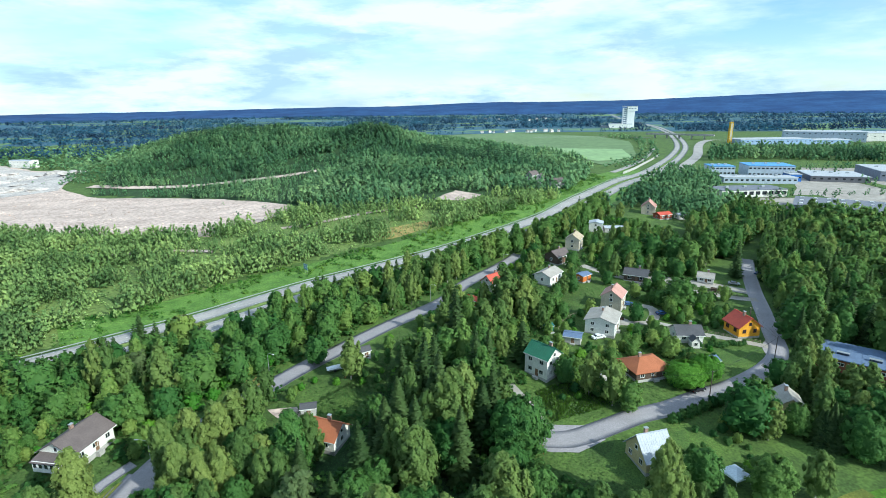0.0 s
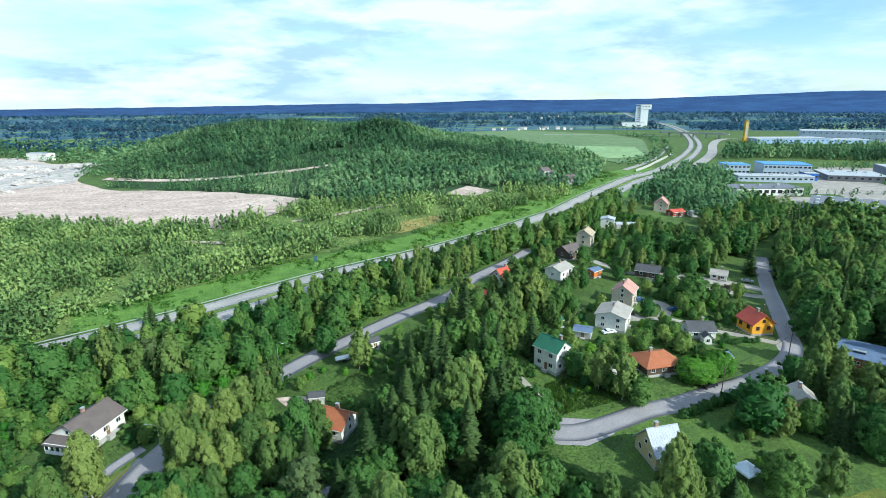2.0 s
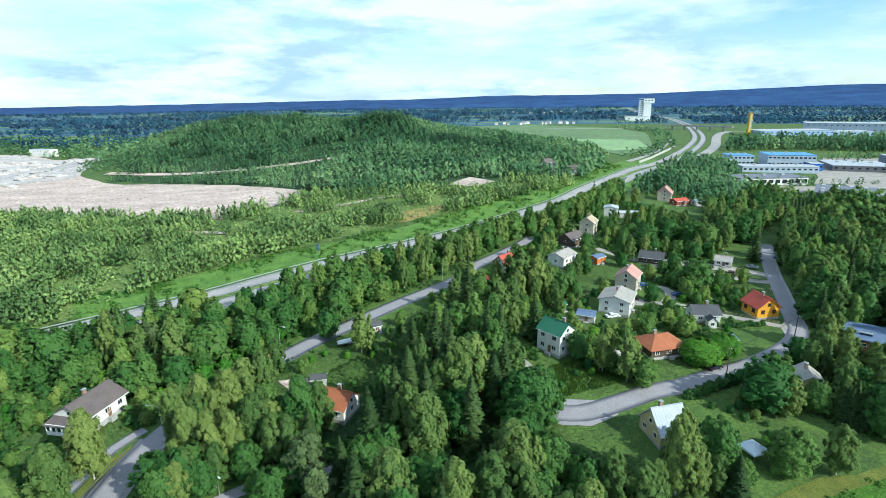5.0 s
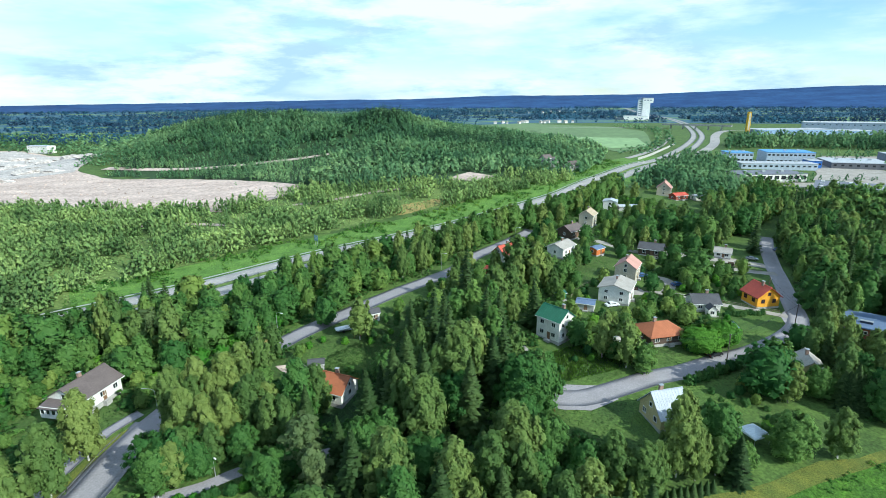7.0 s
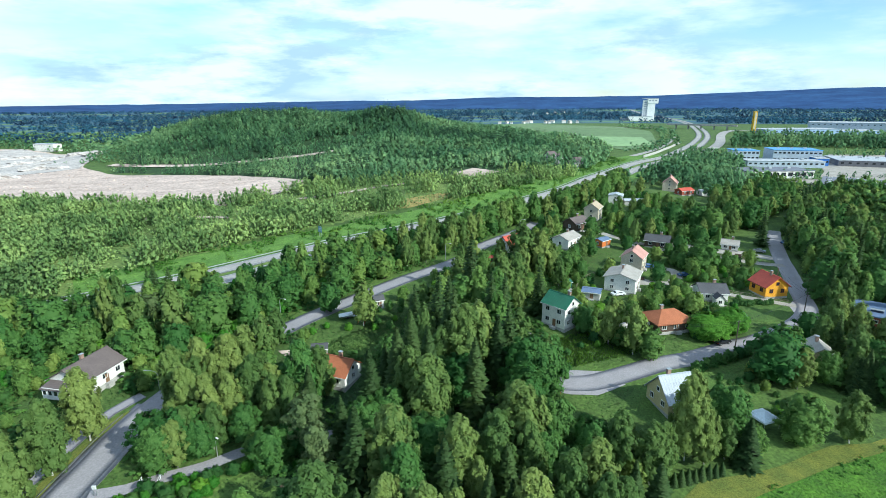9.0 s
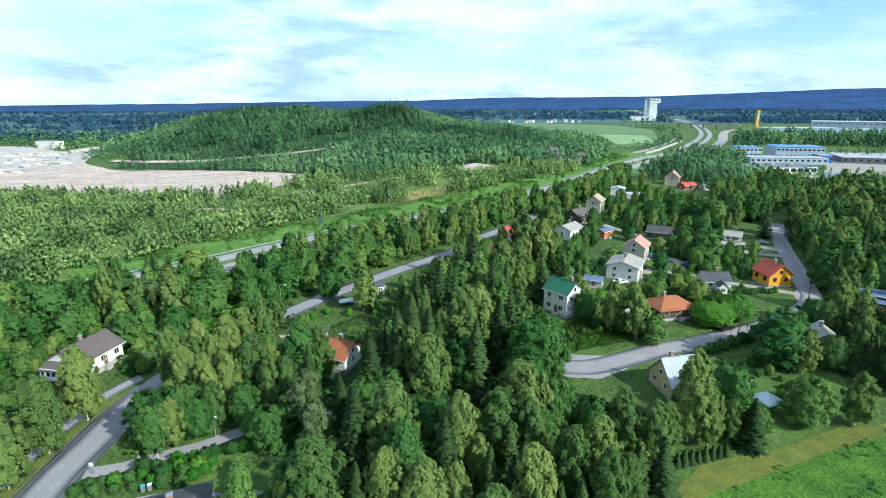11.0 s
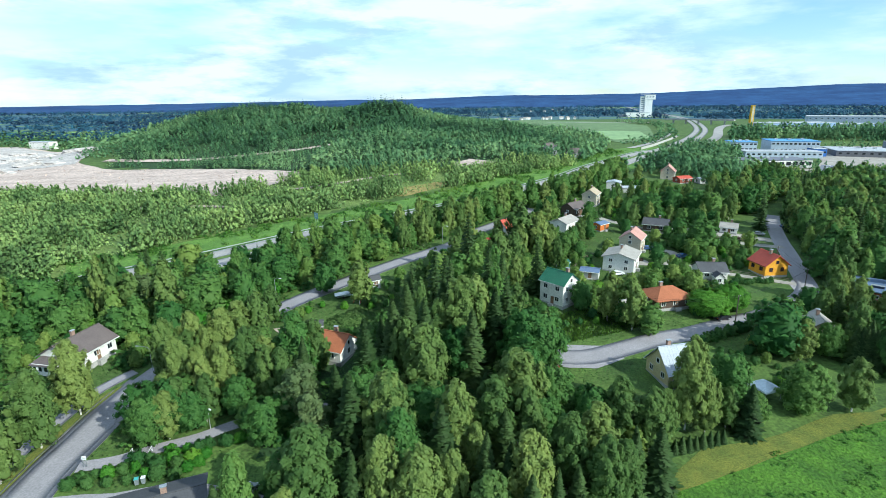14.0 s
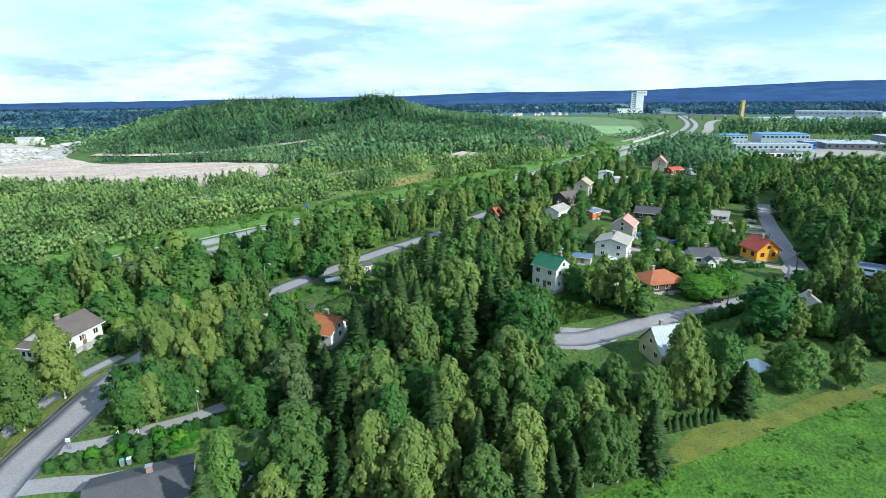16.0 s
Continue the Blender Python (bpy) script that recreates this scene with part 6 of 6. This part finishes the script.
lamp_post(-62.6, 101.5, 178, 5.5, 2.2)
lamp_post(-42.2, 82.6, -40, 4.2, 0.5)
lamp_post(-72.5, 88.6, 0, 4.2, 0.4)
lamp_post(-46.2, 134.4, -30)
lamp_post(-1.5, 182.0, -40)
lamp_post(30.0, 221.0, -40)


def wire_pole(x, y, h=8.5):
    root = tagged(new("utility_pole"), "wooden utility pole with insulators beside the lane", "pole")
    root.matrix_world = Matrix.Translation((x, y, gz(x, y)))
    bm = bmesh.new()
    tube(bm, (0, 0, -0.5), (0, 0, h), 0.15, 0.1, 8)
    part("pole", bm, paint_of("weathered_pole", (0.11, 0.09, 0.075), 0.9), root)
    for s in (-0.25, 0.25):
        bm = bmesh.new()
        tube(bm, (s, 0, h - 0.3), (s, 0, h - 0.05), 0.05, 0.03, 6)
        part("insulator", bm, M["paint"], root)
    return Vector((x, y, gz(x, y) + h - 0.2))


def cable(a, b, sag):
    bm = bmesh.new()
    pts = [a.lerp(b, i / 10) - Vector((0, 0, sag * 4 * (i / 10) * (1 - i / 10))) for i in range(11)]
    for p, q in zip(pts[:-1], pts[1:]):
        tube(bm, p, q, 0.02, 0.02, 4)
    me = bpy.data.meshes.new("cable")
    bm.to_mesh(me)
    bm.free()
    me.materials.append(C_BLK)
    tagged(new("power_cable", me), "thin black overhead cable between poles", "cable")


poles = [wire_pole(70.7, 120.9), wire_pole(48, 119.8, 8), wire_pole(99.4, 139.8, 8), wire_pole(103.6, 160.5, 8)]
for a, b in ((0, 1), (0, 2), (2, 3)):
    cable(poles[a] + Vector((0.25, 0, 0)), poles[b] + Vector((0.25, 0, 0)), 0.7)
    cable(poles[a] - Vector((0.25, 0, 0.4)), poles[b] - Vector((0.25, 0, 0.4)), 0.8)


def boat():
    root = tagged(new("boat"), "white covered boat on a trailer in the garden", "boat")
    root.matrix_world = Matrix.Translation((-27.7, 134.6, gz(-27.7, 134.6))) @ Matrix.Rotation(radians(24), 4, "Z")
    bm = bmesh.new()
    rows = []
    for i in range(9):
        u = i / 8
        w, zt = 1.0 * math.sin(math.pi * (0.28 + 0.72 * u)) ** 0.6 + 0.02, 1.35 + 0.25 * u
        rows.append([bm.verts.new((-2.6 + 5.2 * u, s * w, z)) for s, z in ((-1, zt - 0.35), (-0.55, zt + 0.12), (0, zt + 0.28), (0.55, zt + 0.12), (1, zt - 0.35), (0, 0.55 + 0.25 * u))])
    for a, b in zip(rows[:-1], rows[1:]):
        for k in range(6):
            bm.faces.new((a[k], a[(k + 1) % 6], b[(k + 1) % 6], b[k]))
    bm.faces.new(rows[0])
    bm.faces.new(rows[-1])
    bmesh.ops.recalc_face_normals(bm, faces=bm.faces[:])
    part("hull", bm, C_WHT, root, "white tarpaulin-covered hull")
    box_part("trailer_frame", (4.6, 1.1, 0.12), (0.2, 0, 0.5), M["steel"], root)
    for s in (-1, 1):
        bm = bmesh.new()
        tube(bm, (-0.4, s * 0.7, 0.32), (-0.4, s * 0.9, 0.32), 0.32, 0.32, 12)
        part("wheel", bm, paint_of("tyre", (0.02, 0.02, 0.02)), root)


boat()


def canopy_tent(x, y, size, label, ang=20):
    root = tagged(new("garden_tent"), label, "tent")
    root.matrix_world = Matrix.Translation((x, y, gz(x, y))) @ Matrix.Rotation(radians(ang), 4, "Z")
    cloth = paint_of("tent_cloth", (0.66, 0.72, 0.80), 0.6)
    bm = bmesh.new()
    s, top, mid = size / 2, bm.verts.new((0, 0, 3.5)), []
    ring = [bm.verts.new((a * s, b * s, 2.2 + (0.12 if a * b == 0 else 0))) for a, b in ((-1, -1), (0, -1), (1, -1), (1, 0), (1, 1), (0, 1), (-1, 1), (-1, 0))]
    low = [bm.verts.new((v.co.x * 1.02, v.co.y * 1.02, 1.9)) for v in ring]
    for i in range(8):
        bm.faces.new((ring[i], ring[(i + 1) % 8], top))
        bm.faces.new((low[i], low[(i + 1) % 8], ring[(i + 1) % 8], ring[i]))
    part("canopy", bm, cloth, root)
    for a in (-1, 1):
        for b in (-1, 1):
            bm = bmesh.new()
            tube(bm, (a * s * 0.96, b * s * 0.96, 0), (a * s * 0.96, b * s * 0.96, 2.2), 0.035, 0.035, 6)
            part("leg", bm, M["steel"], root)


canopy_tent(62.4, 93.4, 4.2, "pale blue-white garden tent with a pointed roof")
canopy_tent(-13.0, 78.2, 3.0, "small grey-white garden canopy under trees", 50)
canopy_tent(66.5, 133.5, 2.4, "white garden parasol tent beside the orange-roofed house", 10)


def litter_bin(x, y, lid):
    root = tagged(new("waste_bin"), "wheeled plastic waste bin with coloured lid", "bin")
    root.matrix_world = Matrix.Translation((x, y, gz(x, y) + 0.05)) @ Matrix.Rotation(0.3, 4, "Z")
    bm = bmesh.new()
    vs = box_bm(bm, (0.6, 0.65, 1.0), (0, 0, 0.55))
    for w in vs:
        if w.co.z < 0.3:
            w.co.x, w.co.y = w.co.x * 0.8, w.co.y * 0.8
    part("body", bm, paint_of("bin_grey", (0.22, 0.25, 0.26), 0.5), root)
    box_part("lid", (0.66, 0.72, 0.1), (0, 0, 1.1), lid, root, "", 0.03)


litter_bin(-48.2, 69.6, paint_of("bin_teal", (0.10, 0.42, 0.40), 0.5))
litter_bin(-47.3, 69.9, C_WHT)


def barrier(x, y, ang):
    """Low white gate posts of the footpath."""
    root = tagged(new("path_barrier"), "white steel path barrier at the footpath", "barrier")
    root.matrix_world = Matrix.Translation((x, y, gz(x, y))) @ Matrix.Rotation(radians(ang), 4, "Z")
    for s in (-0.7, 0.7):
        bm = bmesh.new()
        tube(bm, (s, 0, 0), (s, 0, 1.1), 0.05, 0.05, 6)
        part("post", bm, C_WHT, root)
    for z in (0.55, 1.05):
        bm = bmesh.new()
        tube(bm, (-0.7, 0, z), (0.7, 0, z), 0.04, 0.04, 6)
        part("rail", bm, C_WHT, root)


barrier(-49.6, 76.3, 100)
barrier(-52.6, 75.8, 100)


def sign_board(x, y, ang, size, h, label, col):
    root = tagged(new("road_sign"), label, "sign")
    root.matrix_world = Matrix.Translation((x, y, gz(x, y))) @ Matrix.Rotation(radians(ang), 4, "Z")
    for s in (-0.3, 0.3):
        bm = bmesh.new()
        tube(bm, (s * size[0], 0, -0.3), (s * size[0], 0, h), 0.07, 0.07, 6)
        part("post", bm, M["steel"], root)
    box_part("panel", (size[0], 0.08, size[1]), (0, -0.1, h - size[1] / 2), col, root, "", 0.02)
    box_part("bar", (size[0] * 0.6, 0.02, 0.18), (0, -0.15, h - size[1] * 0.35), M["paint"], root)
    box_part("bar", (size[0] * 0.5, 0.02, 0.18), (0, -0.15, h - size[1] * 0.62), M["paint"], root)


sign_board(-55.5, 219.5, -48, (3.2, 2.6), 4.6, "blue-grey road sign seen from its back on the grass bank", paint_of("sign_back", (0.20, 0.32, 0.38), 0.5))
sign_board(-58.6, 73.2, 10, (0.7, 0.7), 2.2, "small road sign at the footpath", C_WHT)


def fence(pts, label, mat, h=1.0, gap=2.0):
    line = smooth_line(pts, gap)
    root = tagged(new("fence"), label, "fence")
    for a, b in zip(line[:-1], line[1:]):
        za, zb = gz(a.x, a.y), gz(b.x, b.y)
        bm = bmesh.new()
        tube(bm, (a.x, a.y, za - 0.2), (a.x, a.y, za + h), 0.06, 0.05, 5)
        part("post", bm, mat, root)
        for f in (0.45, 0.9):
            bm = bmesh.new()
            tube(bm, (a.x, a.y, za + h * f), (b.x, b.y, zb + h * f), 0.045, 0.045, 4)
            part("rail", bm, mat, root)


WOOD = paint_of("grey_wood", (0.26, 0.22, 0.17), 0.9)
fence([(118, 188.6), (108, 194.6), (98, 200.6), (88, 207)], "weathered wooden rail fence along the back lane", WOOD)
fence([(102, 151), (93, 156), (85, 160)], "weathered wooden rail fence along the drive", WOOD)
fence([(40, 158.5), (44, 166), (50, 172)], "weathered garden fence on the slope", WOOD)


def log_pile(x, y, ang, n, label):
    root = tagged(new("log_pile"), label, "log pile")
    root.matrix_world = Matrix.Translation((x, y, gz(x, y))) @ Matrix.Rotation(radians(ang), 4, "Z")
    for r in range(3):
        for i in range(n - r):
            bm = bmesh.new()
            tube(bm, (-1.1, (i + r * 0.5) * 0.34, 0.17 + r * 0.29), (1.1, (i + r * 0.5) * 0.34, 0.17 + r * 0.29), 0.17, 0.16, 7)
            part("log", bm, M["bark"], root)


log_pile(101, 199.8, -30, 8, "stack of sawn logs beside the lane")
log_pile(110, 195.5, -30, 9, "stack of sawn logs beside the lane")
log_pile(63.5, 167.5, 0, 4, "small firewood stack beside the yard")
log_pile(-27, 74.5, 20, 5, "firewood stack under trees")


def swing(x, y):
    root = tagged(new("play_frame"), "small red garden play frame", "play frame")
    root.matrix_world = Matrix.Translation((x, y, gz(x, y)))
    for s in (-0.9, 0.9):
        for d in (-0.6, 0.6):
            bm = bmesh.new()
            tube(bm, (s, d, 0), (s, 0, 1.9), 0.06, 0.06, 6)
            part("leg", bm, C_RED, root)
    bm = bmesh.new()
    tube(bm, (-1.1, 0, 1.9), (1.1, 0, 1.9), 0.06, 0.06, 6)
    part("top_bar", bm, C_RED, root)
    box_part("seat", (0.5, 0.25, 0.05), (0, 0, 0.5), WOOD, root)
    for s in (-0.2, 0.2):
        bm = bmesh.new()
        tube(bm, (s, 0, 0.5), (s, 0, 1.9), 0.015, 0.015, 4)
        part("chain", bm, M["steel"], root)


swing(-23.6, 131.5)
swing(23.0, 102.0)
car("car", "red car parked beside the dark-roofed house", -33.6, 68.2, 100, C_RED)
car("car", "silver car parked on the shaded drive", -30.2, 67.4, 80, C_SIL)


# ---- quarry heaps, meadow growth ----
def heaps():
    for i in range(26):
        a = rng.uniform(0, 1)
        x, y = -380 - 330 * a + rng.uniform(-60, 60), 520 + 290 * a + rng.uniform(-40, 60)
        bm = bmesh.new()
        bmesh.ops.create_icosphere(bm, subdivisions=3, radius=1)
        r, h = rng.uniform(7, 20), rng.uniform(1.5, 5)
        for w in bm.verts:
            k = 1 + 0.4 * noise.noise(w.co * 1.7 + Vector((i, 0, 0))) + 0.15 * noise.noise(w.co * 5)
            w.co = Vector((w.co.x * r * k * 1.4, w.co.y * r * 0.7 * k, max(-0.3, w.co.z) * h * k))
        me = bpy.data.meshes.new("stone_mound")
        bm.to_mesh(me)
        bm.free()
        me.materials.append(M["pale_sand"])
        ob = tagged(new("stone_mound", me), "pale heap of crushed stone in the quarry", "heap", "quarry heaps")
        ob.location = (x, y, gz(x, y) + 0.4)


heaps()


def rubble():
    v, f = [], []
    for i in range(900):
        a, b = rng.uniform(0, 1), rng.uniform(0, 1)
        x, y = -130 - 330 * a, 305 + 60 * a + b * (90 + 110 * a)
        if not inside(x, y, QUARRY) or noise.noise((x / 25, y / 12, 4)) < 0.05:
            continue
        s, n = rng.uniform(0.4, 1.5), len(v)
        z = gz(x, y) + 0.3
        v += [(x + s * rng.uniform(-1, 1), y + s * rng.uniform(-1, 1), z - 0.2) for k in range(5)] + [(x, y, z + s * rng.uniform(0.4, 0.9))]
        f += [(n + k, n + (k + 1) % 5, n + 5) for k in range(5)]
    tagged(new("rubble", mesh_from("rubble", v, f, M["sand"])), "scattered rubble stones on the quarry floor", "rubble", kind="stuff")


rubble()
wood("quarry_shrubs", "a few small shrubs on the quarry floor", np.array([(-132, 352, 3.5, 1.5), (-120, 372, 3, 1.6), (-160, 400, 2.5, 1.6), (-390, 560, 3, 1.6), (-420, 575, 3, 1.8), (-450, 600, 3, 1.7)]), tiny_t, "hillwood")


def growth(name, label, poly, n, size, height, mat):
    xs, ys = [p[0] for p in poly], [p[1] for p in poly]
    pts = np.stack([rng.uniform(min(xs), max(xs), n * 2), rng.uniform(min(ys), max(ys), n * 2)], 1)
    pts = np.array([p for p in pts if inside(p[0], p[1], poly)])[:n]
    for line, half in ROAD_LINES:
        road = np.array([(p.x, p.y) for p in line])
        road = road[(road[:, 0] > min(xs) - 20) & (road[:, 0] < max(xs) + 20) & (road[:, 1] < max(ys) + 20)]
        if len(road) and len(pts):
            pts = pts[((pts[:, None] - road[None]) ** 2).sum(2).min(1) > (half + 0.5) ** 2]
    z = ground_z(pts[:, 0], pts[:, 1])
    k = len(pts)
    a = rng.uniform(0, 6.28, k)
    lean = rng.normal(0, 0.3, (k, 2))
    h = height * rng.uniform(0.5, 1.3, k)
    dx, dy = np.cos(a) * size, np.sin(a) * size
    v = np.stack([np.stack([pts[:, 0] - dx, pts[:, 1] - dy, z], 1), np.stack([pts[:, 0] + dx, pts[:, 1] + dy, z], 1), np.stack([pts[:, 0] + lean[:, 0] * h, pts[:, 1] + lean[:, 1] * h, z + h], 1)], 1).reshape(-1, 3)
    nr = np.repeat(np.stack([lean[:, 0], lean[:, 1], np.ones(k), rng.uniform(0, 1, k)], 1), 3, 0)
    tagged(new(name, leaf_mesh(name, v, np.arange(k * 3).reshape(-1, 3), nr, M[mat])), label, "grass", kind="stuff")


growth("meadow_grass", "tall lush meadow grass", MEADOW, 40000, 0.10, 0.20, "weeds")
growth("verge_weeds", "tall weeds along the lane and gardens", [(28, 112), (44, 118), (52, 124), (56, 128), (44, 132), (34, 128), (26, 124)], 5000, 0.16, 0.6, "weeds")
growth("garden_weeds", "uneven garden grass", [(-36, 104), (-34, 118), (-24, 128), (-16, 138), (-8, 134), (-14, 112)], 5000, 0.14, 0.4, "hedge")
growth("rough_grass", "uneven rough grass round the gardens", [(-110, 84), (-80, 120), (-30, 150), (10, 190), (60, 215), (110, 200), (112, 160), (95, 130), (70, 105), (40, 84), (0, 72), (-60, 64)], 50000, 0.14, 0.24, "hedge")
